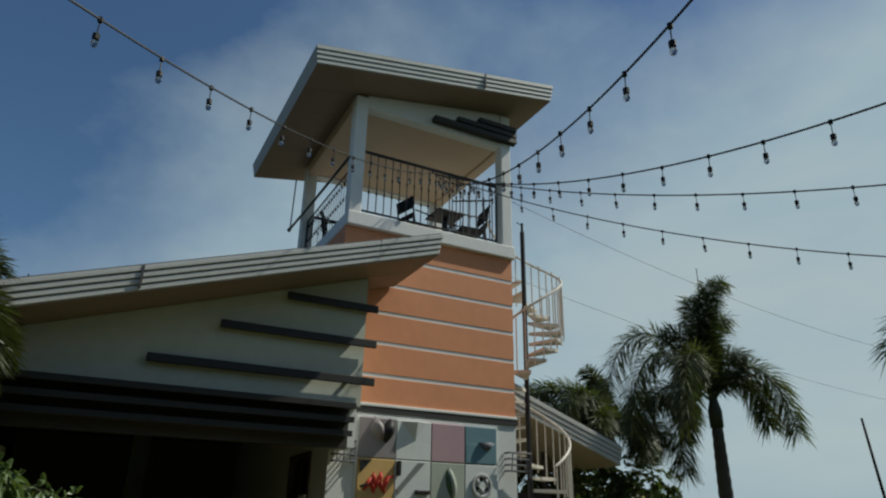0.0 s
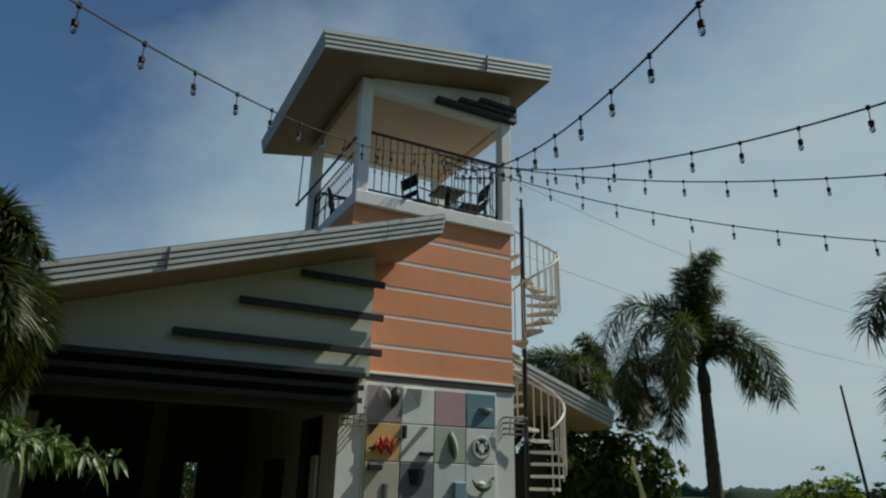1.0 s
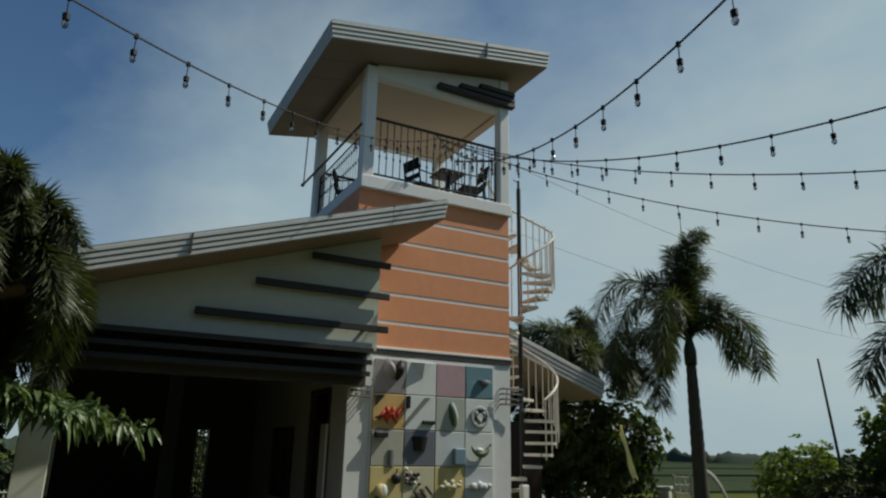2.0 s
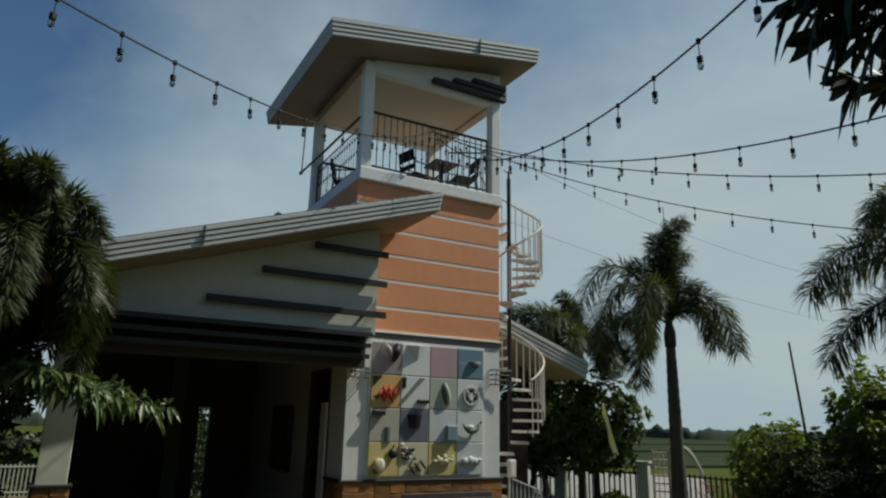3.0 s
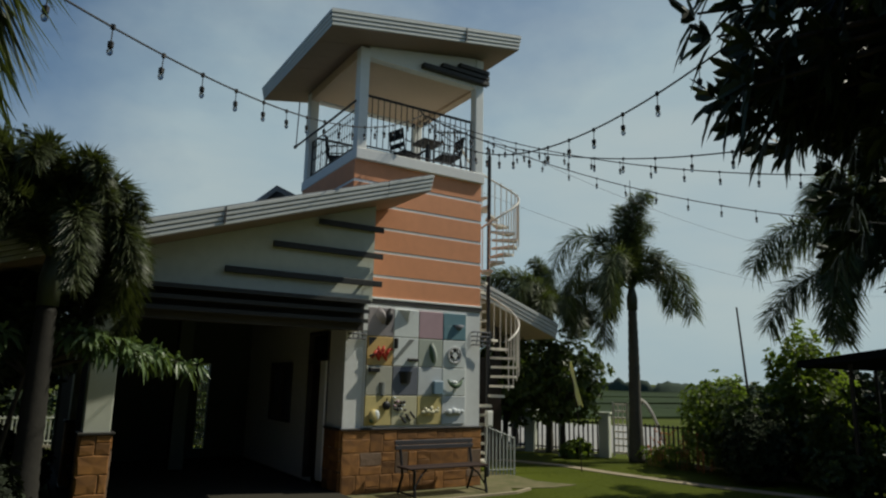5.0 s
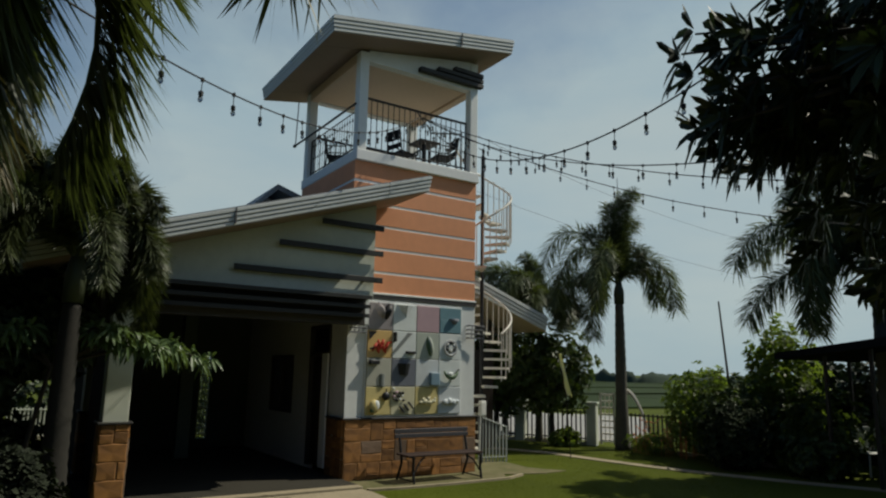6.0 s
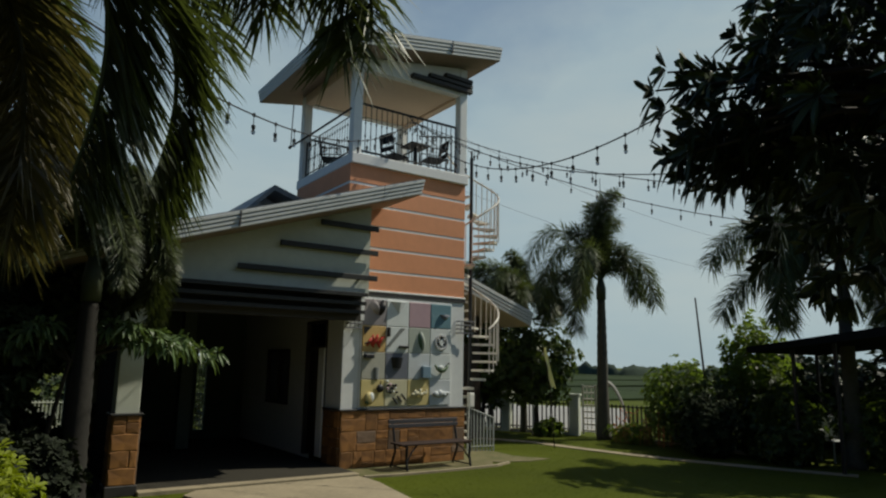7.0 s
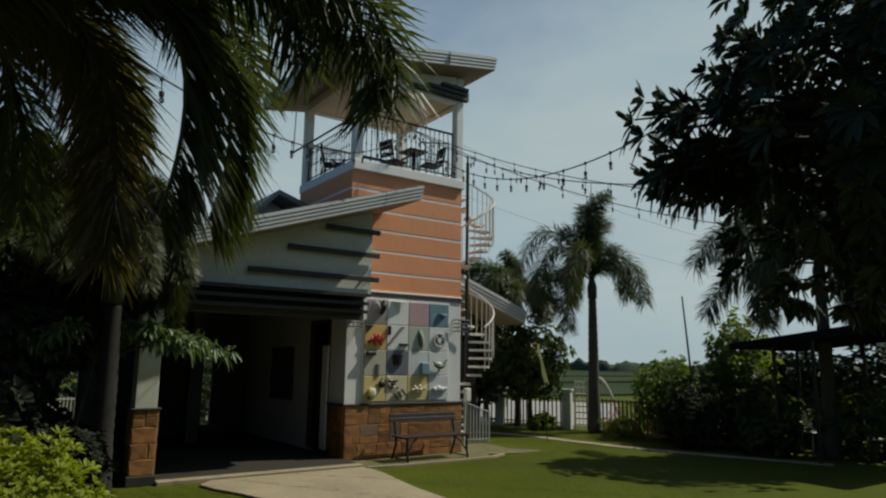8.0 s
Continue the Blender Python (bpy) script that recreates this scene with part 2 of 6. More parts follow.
class Form:
    """Corners and faces of one mesh, gathered piece by piece."""

    def __init__(self):
        self.v, self.f = [], []

    def add(self, verts, faces):
        k = len(self.v)
        self.v.extend(tuple(p) for p in verts)
        self.f.extend(tuple(i + k for i in f) for f in faces)
        return self

    def box(self, x0, x1, y0, y1, z0, z1, slope=0.0, chamfer=0.0):
        """A box; slope: rise of both z per metre of x, from x = 0; chamfer: cut along its twelve edges."""
        xs, ys, zs = sorted((x0, x1)), sorted((y0, y1)), sorted((z0, z1))
        c = min(chamfer, 0.45 * min(xs[1] - xs[0], ys[1] - ys[0], zs[1] - zs[0]))
        if c <= 0:
            v = [(x, y, z + slope * x) for x in xs for y in ys for z in zs]
            return self.add(v, [(0, 1, 3, 2), (4, 6, 7, 5), (0, 4, 5, 1), (2, 3, 7, 6), (0, 2, 6, 4), (1, 5, 7, 3)])
        v, idx = [], {}
        for i in (0, 1):
            for j in (0, 1):
                for k in (0, 1):
                    for a in range(3):
                        p = [xs[i], ys[j], zs[k]]
                        for b, s in ((0, i), (1, j), (2, k)):
                            if b != a:
                                p[b] += c if s == 0 else -c
                        p[2] += slope * p[0]
                        idx[i, j, k, a] = len(v)
                        v.append(tuple(p))
        f = []
        for a in range(3):
            b, d = (a + 1) % 3, (a + 2) % 3
            for s in (0, 1):
                quad = []
                for p, q in ((0, 0), (1, 0), (1, 1), (0, 1)):
                    key = [0, 0, 0]
                    key[a], key[b], key[d] = s, p, q
                    quad.append(idx[(*key, a)])
                f.append(tuple(quad if s else quad[::-1]))
            for p in (0, 1):
                for q in (0, 1):
                    k0, k1 = [0, 0, 0], [0, 0, 0]
                    k0[b] = k1[b] = p
                    k0[d] = k1[d] = q
                    k1[a] = 1
                    quad = [idx[(*k0, b)], idx[(*k1, b)], idx[(*k1, d)], idx[(*k0, d)]]
                    f.append(tuple(quad if p ^ q else quad[::-1]))
        for i in (0, 1):
            for j in (0, 1):
                for k in (0, 1):
                    tri = [idx[i, j, k, a] for a in range(3)]
                    f.append(tuple(tri if (i + j + k) % 2 else tri[::-1]))
        return self.add(v, f)

    def prism(self, poly, axis, a, b):
        """A polygon pushed from a to b along an axis; poly holds the other two coordinates in order."""
        def put(p, w):
            q = list(p)
            q.insert("xyz".index(axis), w)
            return q
        n = len(poly)
        v = [put(p, a) for p in poly] + [put(p, b) for p in poly]
        f = [tuple(range(n - 1, -1, -1)), tuple(range(n, 2 * n))]
        f += [(i, (i + 1) % n, n + (i + 1) % n, n + i) for i in range(n)]
        return self.add(v, f)

    def tube(self, points, radius, sides=8, caps=True):
        """A round bar along points; radius: one number, or one for each point."""
        pts = [Vector(p) for p in points]
        rad = radius if isinstance(radius, (list, tuple)) else [radius] * len(pts)
        v, f = [], []
        side = None
        for i, p in enumerate(pts):
            way = (pts[min(i + 1, len(pts) - 1)] - pts[max(i - 1, 0)]).normalized()
            if side is None:
                side = way.orthogonal().normalized()
            side = (side - way * side.dot(way)).normalized()
            up = way.cross(side)
            for k in range(sides):
                a = 2 * math.pi * k / sides
                v.append(p + (side * math.cos(a) + up * math.sin(a)) * rad[i])
        for i in range(len(pts) - 1):
            for k in range(sides):
                q = (k + 1) % sides
                f.append((i * sides + k, i * sides + q, (i + 1) * sides + q, (i + 1) * sides + k))
        if caps:
            f.append(tuple(range(sides - 1, -1, -1)))
            f.append(tuple((len(pts) - 1) * sides + k for k in range(sides)))
        return self.add(v, f)

    def lathe(self, profile, centre=(0, 0, 0), sides=16):
        """A turned form; profile: radius and height from bottom to top."""
        v, f = [], []
        for r, z in profile:
            for k in range(sides):
                a = 2 * math.pi * k / sides
                v.append((centre[0] + r * math.cos(a), centre[1] + r * math.sin(a), centre[2] + z))
        for i in range(len(profile) - 1):
            for k in range(sides):
                q = (k + 1) % sides
                f.append((i * sides + k, i * sides + q, (i + 1) * sides + q, (i + 1) * sides + k))
        f.append(tuple(range(sides - 1, -1, -1)))
        f.append(tuple((len(profile) - 1) * sides + k for k in range(sides)))
        return self.add(v, f)

    def mesh(self, name, mat, smooth=False):
        me = bpy.data.meshes.new(name)
        me.from_pydata(self.v, [], self.f)
        me.materials.append(mat)
        if smooth:
            me.polygons.foreach_set("use_smooth", [True] * len(me.polygons))
        me.update()
        return me


def part(name, form, mat, parent=None, label="", smooth=False):
    """One mesh object out of a form, under a thing or a part of it."""
    ob = new(name, form.mesh(name, mat, smooth))
    if parent:
        ob.parent = parent
        base = parent
        shift = Vector((0, 0, 0))
        while base:
            shift += base.location
            base = base.parent
        if shift.length:
            ob.data.transform(Matrix.Translation(-shift))
    return tagged(ob, label)


def whole(name, form, mat, label, category, group="", kind="", smooth=False):
    """A thing that is one mesh."""
    return tagged(part(name, form, mat, None, "", smooth), label, category, group, kind)


def piece(name, mesh, parent, at, turn=(0, 0, 0), size=(1, 1, 1)):
    """One of many alike pieces on shared mesh data."""
    ob = new(name, mesh)
    ob.parent = parent
    shift = Vector((0, 0, 0))
    base = parent
    while base:
        shift += base.location
        base = base.parent
    ob.matrix_basis = Matrix.LocRotScale(Vector(at) - shift, Euler(turn), Vector(size))
    return ob

# ---- ground and distance ----
rng = random.Random(7)


def ground_sheet():
    f = Form()
    rings = [0, 6, 14, 24, 40, 80, 200, 600, 2400]
    sides = 48
    v = [(4.0, 6.0, 0.0)]
    faces = []
    for r in rings[1:]:
        for k in range(sides):
            a = 2 * math.pi * k / sides
            v.append((4 + r * math.cos(a), 6 + r * math.sin(a), 0.0 if r < 30 else -0.25))
    for k in range(sides):
        faces.append((0, 1 + k, 1 + (k + 1) % sides))
    for i in range(len(rings) - 2):
        for k in range(sides):
            q = (k + 1) % sides
            faces.append((1 + i * sides + k, 1 + (i + 1) * sides + k, 1 + (i + 1) * sides + q, 1 + i * sides + q))
    f.add(v, faces)
    return f


ground = whole("ground", ground_sheet(), GRASS, "mown green lawn running out to flat fields", "ground", kind="structure")

field = Form()
for i in range(9):
    y0 = 24 + i * 17
    field.box(8 + i * 2, 260, y0, y0 + 16.2, -0.3, 0.02 + 0.10 * (i % 3))
    field.box(28 + i * 6, 260, y0 - 40 + i * 2, y0 - 25 + i * 2, -0.3, 0.03 + 0.05 * (i % 2))
whole("rice_field", field, PADDY, "flat green rice paddies beyond the garden fence", "field", kind="structure")


def tree_belt():
    f = Form()
    n = 700
    v, faces = [], []
    for i in range(n + 1):
        a = radians(-40 + 190 * i / n)
        r = 165 + 20 * math.sin(i * 0.08)
        x, y = 4 + r * math.cos(a), 6 + r * math.sin(a)
        h = 1.5 + 1.3 * noise.noise(Vector((i * 0.06, 3.1, 0))) + 1.1 * noise.noise(Vector((i * 0.25, 7.7, 0))) + 0.9 * noise.noise(Vector((i * 0.8, 1.7, 0)))
        h = max(1.35 * h, 1.1)
        for z, back in ((-1, 0), (h * 0.55, 0.5), (h, 2.5), (h * 0.7, 6)):
            v.append((x + back * math.cos(a), y + back * math.sin(a), z))
    for i in range(n):
        for k in range(3):
            faces.append((4 * i + k, 4 * (i + 1) + k, 4 * (i + 1) + k + 1, 4 * i + k + 1))
    f.add(v, faces)
    return f


whole("backdrop", tree_belt(), FAR_TREES, "low hazy belt of trees along the horizon", "tree line", kind="structure", smooth=True)

# unseen walls added behind the walk: they close the place and dim its ambient light
for x0, x1, y0, y1, h in ((-6.4, 15, -7.2, -7.0, 6.0), (-6.6, -6.4, -7.2, 14.0, 6.5)):
    whole("wall_south" if y1 < 0 and x1 > 0 else "wall_west", Form().box(x0, x1, y0, y1, -0.1, h), DIMMING_WALL, "unseen tall dark wall added to cut sky light and bounce", "wall", kind="structure")

# concrete walk that widens towards the porch
walkway = Form()
left = [(-0.10, 7.16), (-0.34, 6.9), (-0.26, 6.5), (-0.06, 6.0), (0.14, 5.2), (0.24, 4.0), (0.28, -6.9)]
right = [(2.38, 7.16), (2.42, 6.9), (2.40, 6.5), (2.30, 6.0), (2.16, 5.2), (2.05, 4.0), (2.0, -6.9)]
for (a, b), (c, d) in zip(zip(left, right), list(zip(left, right))[1:]):
    quad = [a, b, d, c]
    walkway.add([(*p, 0.035) for p in quad] + [(*p, -0.05) for p in quad], [(3, 2, 1, 0), (0, 1, 5, 4), (1, 2, 6, 5), (2, 3, 7, 6), (3, 0, 4, 7)])
whole("pavement", walkway, WALK, "pale concrete walk leading up to the porch", "walkway", kind="structure")

stair_pad = Form()
stair_pad.prism([(5.10, 7.75), (5.5, 7.45), (6.1, 7.28), (6.7, 7.36), (6.5, 7.62), (6.3, 8.0), (6.38, 8.6), (6.3, 9.4), (5.10, 9.6)], "z", -0.05, 0.012)
whole("concrete_pad", stair_pad, WORN, "worn concrete pad under the spiral stair", "paving", kind="structure")
# the strip's dark olive tone stands for the shade along the wall
apron = Form().prism([(2.46, 7.19), (2.9, 7.12), (3.9, 7.10), (5.12, 7.16), (5.35, 7.5), (5.09, 7.98), (2.46, 7.98)], "z", -0.05, 0.016)
whole("wall_apron", apron, WORN, "concrete strip along the stone wall, olive-brown for its shade", "paving", kind="structure")
kerb = Form()
for (a, b), (c, d) in zip([(2.47, 7.10), (2.95, 7.03), (3.9, 7.01), (5.14, 7.07)], [(2.95, 7.03), (3.9, 7.01), (5.14, 7.07), (5.6, 7.28)]):
    kerb.add([(a, b, -0.05), (c, d, -0.05), (c, d + 0.075, -0.05), (a, b + 0.075, -0.05), (a, b, 0.034), (c, d, 0.034), (c, d + 0.075, 0.034), (a, b + 0.075, 0.034)], [(4, 5, 6, 7), (0, 1, 5, 4), (2, 3, 7, 6), (1, 2, 6, 5), (3, 0, 4, 7)])
whole("apron_kerb", kerb, WALK, "low pale concrete kerb before the bench", "kerb", kind="structure")
edge_path = Form()
line = [(7.2, 11.6), (7.97, 10.5), (8.33, 9.6), (8.45, 8.3), (8.65, 7.0), (8.9, 6.0), (9.4, 4.6), (10.0, 3.2)]
for a, b in zip(line, line[1:]):
    d = (Vector(b) - Vector(a)).normalized()
    n = Vector((-d.y, d.x)) * 0.15
    q = [Vector(a) + n, Vector(a) - n, Vector(b) - n, Vector(b) + n]
    edge_path.add([(p.x, p.y, 0.014) for p in q] + [(p.x, p.y, -0.05) for p in q], [(0, 1, 2, 3), (4, 5, 1, 0), (5, 6, 2, 1), (6, 7, 3, 2), (7, 4, 0, 3)])
whole("garden_path", edge_path, WALK, "narrow pale concrete garden path across the lawn", "path", kind="structure")

lane = Form()
lane.prism([(7.6, 17.6), (10.4, 12.9), (11.6, 10.7), (12.0, 9.7), (21.0, 17.6), (17.5, 23.6), (12.0, 27.0)], "z", -0.05, 0.01)
whole("road", lane, LANE, "pale dusty concrete yard and lane beyond the garden fence", "road", kind="structure")

# ---- tower ----
TX0, TX1, TY0, TY1 = 2.45, 5.05, 8.04, 10.52
tower = thing("tower", "two-storey orange and white lookout tower with open top deck", "tower", at=(3.75, 9.2, 0))

for x0, x1, y0, y1 in ((TX0, TX1, TY0, TY0 + 0.15), (TX1 - 0.15, TX1, TY0 + 0.15, TY1), (TX0 + 0.16, TX1 - 0.15, TY1 - 0.15, TY1)):
    part("lower_wall", Form().box(x0, x1, y0, y1, 0, 3.0), WHITE, tower, "white painted ground floor wall")

core = Form()
core.box(TX0 + 0.007, TX1 - 0.007, TY0 + 0.007, TY0 + 0.17, 3.0, 5.40)
core.box(TX0 + 0.02, TX1 - 0.02, TY1 - 0.17, TY1 - 0.02, 3.0, 5.40)
core.box(TX0 + 0.007, TX0 + 0.17, TY0 + 0.17, TY1 - 0.17, 3.0, 5.40)
core.box(TX1 - 0.17, TX1 - 0.02, TY0 + 0.17, TY1 - 0.17, 3.0, 5.40)
part("stripe_core", core, TRIM, tower, "white grooves between the orange bands")
LEVELS = [3.07, 3.445, 3.86, 4.26, 4.65, 5.03, 5.40]
for a, b in zip(LEVELS, LEVELS[1:]):
    z0, z1 = a + 0.025, b - (0.025 if b < 5.4 else 0)
    band = Form()
    band.box(TX0, TX1, TY0, TY0 + 0.02, z0, z1, chamfer=0.003)
    band.box(TX0, TX1, TY1 - 0.02, TY1, z0, z1, chamfer=0.006)
    band.box(TX0, TX0 + 0.02, TY0 + 0.02, TY1 - 0.02, z0, z1)
    band.box(TX1 - 0.02, TX1, TY0 + 0.02, TY1 - 0.02, z0, z1)
    part("orange_band", band, ORANGE, tower)
ledge = Form()
ledge.box(TX0 - 0.01, TX1 + 0.02, TY0 - 0.03, TY0 + 0.02, 3.058, 3.094, chamfer=0.006)
part("ledge", ledge, TRIM, tower, "white ledge under the orange bands")
drip = Form()
drip.box(TX0 - 0.01, TX1 + 0.02, TY0 - 0.022, TY0 + 0.01, 2.985, 3.056)
part("drip_strip", drip, SLATE, tower, "dark strip under the ledge")

deck = Form()
deck.box(2.44, 5.075, 7.97, 10.56, 5.385, 5.58, chamfer=0.012)
part("deck_slab", deck, TRIM, tower, "white deck slab with square edge")
for x in (2.455, 4.87):
    for y in (8.0, 10.34):
        p = Form()
        p.box(x, x + 0.18, y, y + 0.18, 5.58, 7.42 + 0.181 * (x - 2.45) + 0.005, chamfer=0.012)
        part("post", p, WHITE, tower)
SLOPE = 0.181


def soffit_z(x):
    return 7.305 + SLOPE * (x - 1.67)


for y in (8.02, 10.352):
    gable = Form()
    gable.prism([(2.637, 7.27), (4.868, 7.27), (4.868, soffit_z(4.868) - 0.01), (2.637, soffit_z(2.637) - 0.01)], "y", y, y + 0.16)
    part("gable_beam", gable, WHITE, tower)
for x in (2.465, 4.88):
    beam = Form()
    beam.box(x, x + 0.16, 8.187, 10.338, 7.25, soffit_z(x) - 0.01)
    part("side_beam", beam, CREAM, tower)
inner = Form()
inner.box(2.627, 4.878, 8.185, 10.348, 7.30, 7.34)
part("deck_ceiling", inner, CREAM, tower, "cream painted ceiling over the deck")
for x0, z in ((3.66, 7.335), (4.06, 7.44), (4.44, 7.545)):
    bar = Form()
    bar.box(x0, 5.12, 7.90, 8.018, z, z + 0.085, chamfer=0.008)
    part("accent_bar", bar, BLACK_BAR, tower, "charcoal accent bar")


def shed_roof(name, parent, x0, x1, y0, y1, z_at0, slope, bands=3, band=0.085, step=0.045, sides="LRFB", soffit=SOFFIT, seams=()):
    """A sloping roof slab: stepped fascia boards with grooves, roof sheet on top, boarded soffit below. z_at0: top at x = 0."""
    roof = part(name, Form().box(x0 + 0.02, x1 - 0.02, y0 + 0.02, y1 - 0.02, z_at0, z_at0 + 0.02, slope), ROOFING, parent, "grey sheet roofing")

    def inset(i):
        d = step * i
        return (x0 + (d if "L" in sides else 0), x1 - (d if "R" in sides else 0), y0 + (d if "F" in sides else 0), y1 - (d if "B" in sides else 0))
    for i in range(bands):
        a, b, c, d = inset(i)
        zt, zb = z_at0 - i * band, z_at0 - (i + 1) * band + 0.010
        w = 0.03
        board = Form()
        board.box(a, b, c, c + w, zb, zt, slope, 0.006)
        board.box(a, b, d - w, d, zb, zt, slope, 0.006)
        board.box(a, a + w, c + w, d - w, zb, zt, slope)
        board.box(b - w, b, c + w, d - w, zb, zt, slope)
        part("fascia_board", board, FASCIA, roof, "pale grey stepped fascia")
        g = Form()
        w2 = 0.022
        a, b, c, d = a + w2, b - w2, c + w2, d - w2
        g.box(a, b, c, c + w2, zb - 0.010, zb, slope)
        g.box(a, b, d - w2, d, zb - 0.010, zb, slope)
        g.box(a, a + w2, c + w2, d - w2, zb - 0.010, zb, slope)
        g.box(b - w2, b, c + w2, d - w2, zb - 0.010, zb, slope)
        part("fascia_groove", g, FASCIA_GAP, roof)
    for x in seams:
        s = Form()
        s.box(x, x + 0.02, y0 - 0.006, y0 + 0.03, z_at0 - bands * band + 0.03, z_at0 + 0.004, slope)
        part("fascia_joint", s, FASCIA_GAP, roof, "dark cover strip on the fascia joint")
    a, b, c, d = inset(bands)
    zb = z_at0 - bands * band - 0.004
    boards = max(2, round((d - c) / 0.61))
    for k in range(boards):
        e0, e1 = c + (d - c) * k / boards, c + (d - c) * (k + 1) / boards
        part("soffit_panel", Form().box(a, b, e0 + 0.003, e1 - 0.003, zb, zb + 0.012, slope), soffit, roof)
    return roof


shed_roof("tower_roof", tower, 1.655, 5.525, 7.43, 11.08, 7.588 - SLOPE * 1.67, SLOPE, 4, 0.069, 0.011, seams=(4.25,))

# ashlar stone cladding: rows of uneven blocks, each its own piece
STONE_MESH = {}


def stone_mesh(w, h, mat, kind):
    """A flat rough stone with uneven corners and a worn rim."""
    key = (round(w, 2), round(h, 2), mat.name, kind)
    if key not in STONE_MESH:
        r = random.Random(f"{key}")
        j = 0.07 * min(w, h)
        rim = [(sx * w / 2 + r.uniform(-j, j) * 0.6, sz * h / 2 + r.uniform(-j, j) * 0.6) for sx, sz in ((-1, -1), (0.1, -1), (1, -1), (1, 0), (1, 1), (-0.1, 1), (-1, 1), (-1, 0.1))]
        n = len(rim)
        v = [(x, 0.045, z) for x, z in rim] + [(x, 0.006, z) for x, z in rim]
        v += [(x * (1 - 0.02 / w), r.uniform(-0.003, 0.004), z * (1 - 0.02 / h)) for x, z in rim] + [(0, r.uniform(-0.004, 0.002), 0)]
        f = [(k, (k + 1) % n, n + (k + 1) % n, n + k) for k in range(n)]
        f += [(n + k, n + (k + 1) % n, 2 * n + (k + 1) % n, 2 * n + k) for k in range(n)]
        f += [(2 * n + k, 2 * n + (k + 1) % n, 3 * n) for k in range(n)]
        STONE_MESH[key] = Form().add(v, f).mesh("stone", mat)
    return STONE_MESH[key]


def stone_face(parent, origin, along, width, z0, z1, seed, out):
    """Clads a face with stones. along: unit vector of the face's run; out: turn about z that faces the stone outwards."""
    r = random.Random(seed)
    z = z0
    while z < z1 - 0.02:
        h = min(r.choice((0.22, 0.28, 0.34)), z1 - z)
        if z1 - z - h < 0.08:
            h = z1 - z
        u = 0.0
        while u < width - 0.01:
            w = min(r.choice((0.17, 0.24, 0.3, 0.38, 0.46)), width - u)
            if width - u - w < 0.09:
                w = width - u
            splits = 2 if h > 0.24 and r.random() < 0.4 else 1
            share = r.uniform(0.36, 0.64) if splits == 2 else 1.0
            for s in range(splits):
                hh = h * (share if s == 0 else 1 - share)
                low = 0.0 if s == 0 else h * share
                mat = STONE_GREY if r.random() < 0.2 else STONE
                c = Vector(origin) + Vector(along) * (u + w / 2)
                ob = piece("stone", stone_mesh(w - 0.007, hh - 0.006, mat, r.randrange(3)), parent, (c.x, c.y, z + low + hh / 2), (0, 0, out))
                ob.scale = (1, r.uniform(0.85, 1.2), 1)
            u += w
        z += h


wains = Form()
wains.box(TX0 - 0.005, TX1 + 0.005, TY0 - 0.053, TY0 + 0.001, 0.0, 0.97)
wains = part("wainscot", wains, MORTAR, tower, "rough tan stone cladding up to waist height")
cap = Form()
cap.box(TX0 - 0.05, TX1 + 0.03, TY0 - 0.075, TY0 + 0.001, 0.97, 1.0, chamfer=0.006)
cap.box(TX0 - 0.05, TX0 + 0.001, TY0 + 0.001, 8.67, 0.97, 1.0)
part("wainscot_cap", cap, SLATE, tower, "dark slate cap on the stone cladding")

# ---- house with porch ----
house = thing("house", "white porch house with shed roof beside the tower", "house", at=(0.7, 10.2, 0))
MS = 0.321
M0 = 4.90 - MS * 3.21


def main_soffit(x):
    return M0 - 0.262 + MS * x


front = Form()
front.prism([(-1.2, 2.93), (2.57, 2.93), (2.57, main_soffit(2.57) + 0.01), (-1.2, main_soffit(-1.2) + 0.01)], "y", 7.40, 7.52)
part("gable_wall", front, GABLE_GREY, house, "pale grey-green gable wall over the porch")
side = Form()
side.box(2.45, 2.57, 7.52, 8.03, 2.5, main_soffit(2.45))
part("gable_return", side, WHITE, house)
head = Form()
head.box(-1.2, 2.45, 7.42, 7.55, 2.48, 2.928)
part("porch_beam", head, BROWN, house, "dark brown porch beam")
for z, y in ((2.875, 7.18), (2.735, 7.22), (2.595, 7.26)):
    lv = Form()
    lv.box(-1.22, 2.44, y, 7.418, z, z + 0.045, chamfer=0.008)
    part("louver", lv, BROWN, house, "dark brown horizontal louver")
    lip = Form()
    lip.box(-1.22, 2.44, y - 0.012, y - 0.001, z - 0.012, z + 0.05, chamfer=0.003)
    part("louver_lip", lip, BLACK_BAR, house)
for x0, z in ((0.30, 3.20), (0.945, 3.632), (1.61, 4.05)):
    bar = Form()
    bar.box(x0, 2.69, 7.312, 7.344, z - 0.045, z + 0.045, chamfer=0.008)
    bar = part("accent_bar", bar, BLACK_BAR, house, "charcoal accent board held off the wall")
    for x in (x0 + 0.12, (x0 + 2.5) / 2, 2.38):
        part("bracket", Form().box(x, x + 0.03, 7.344, 7.398, z - 0.02, z + 0.02), BLACK_BAR, bar)
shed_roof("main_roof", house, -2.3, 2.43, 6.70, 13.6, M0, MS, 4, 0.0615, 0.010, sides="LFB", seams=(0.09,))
shed_roof("roof_wing", house, 2.43, 3.21, 6.70, 8.02, M0, MS, 4, 0.0615, 0.010, sides="RF", seams=())

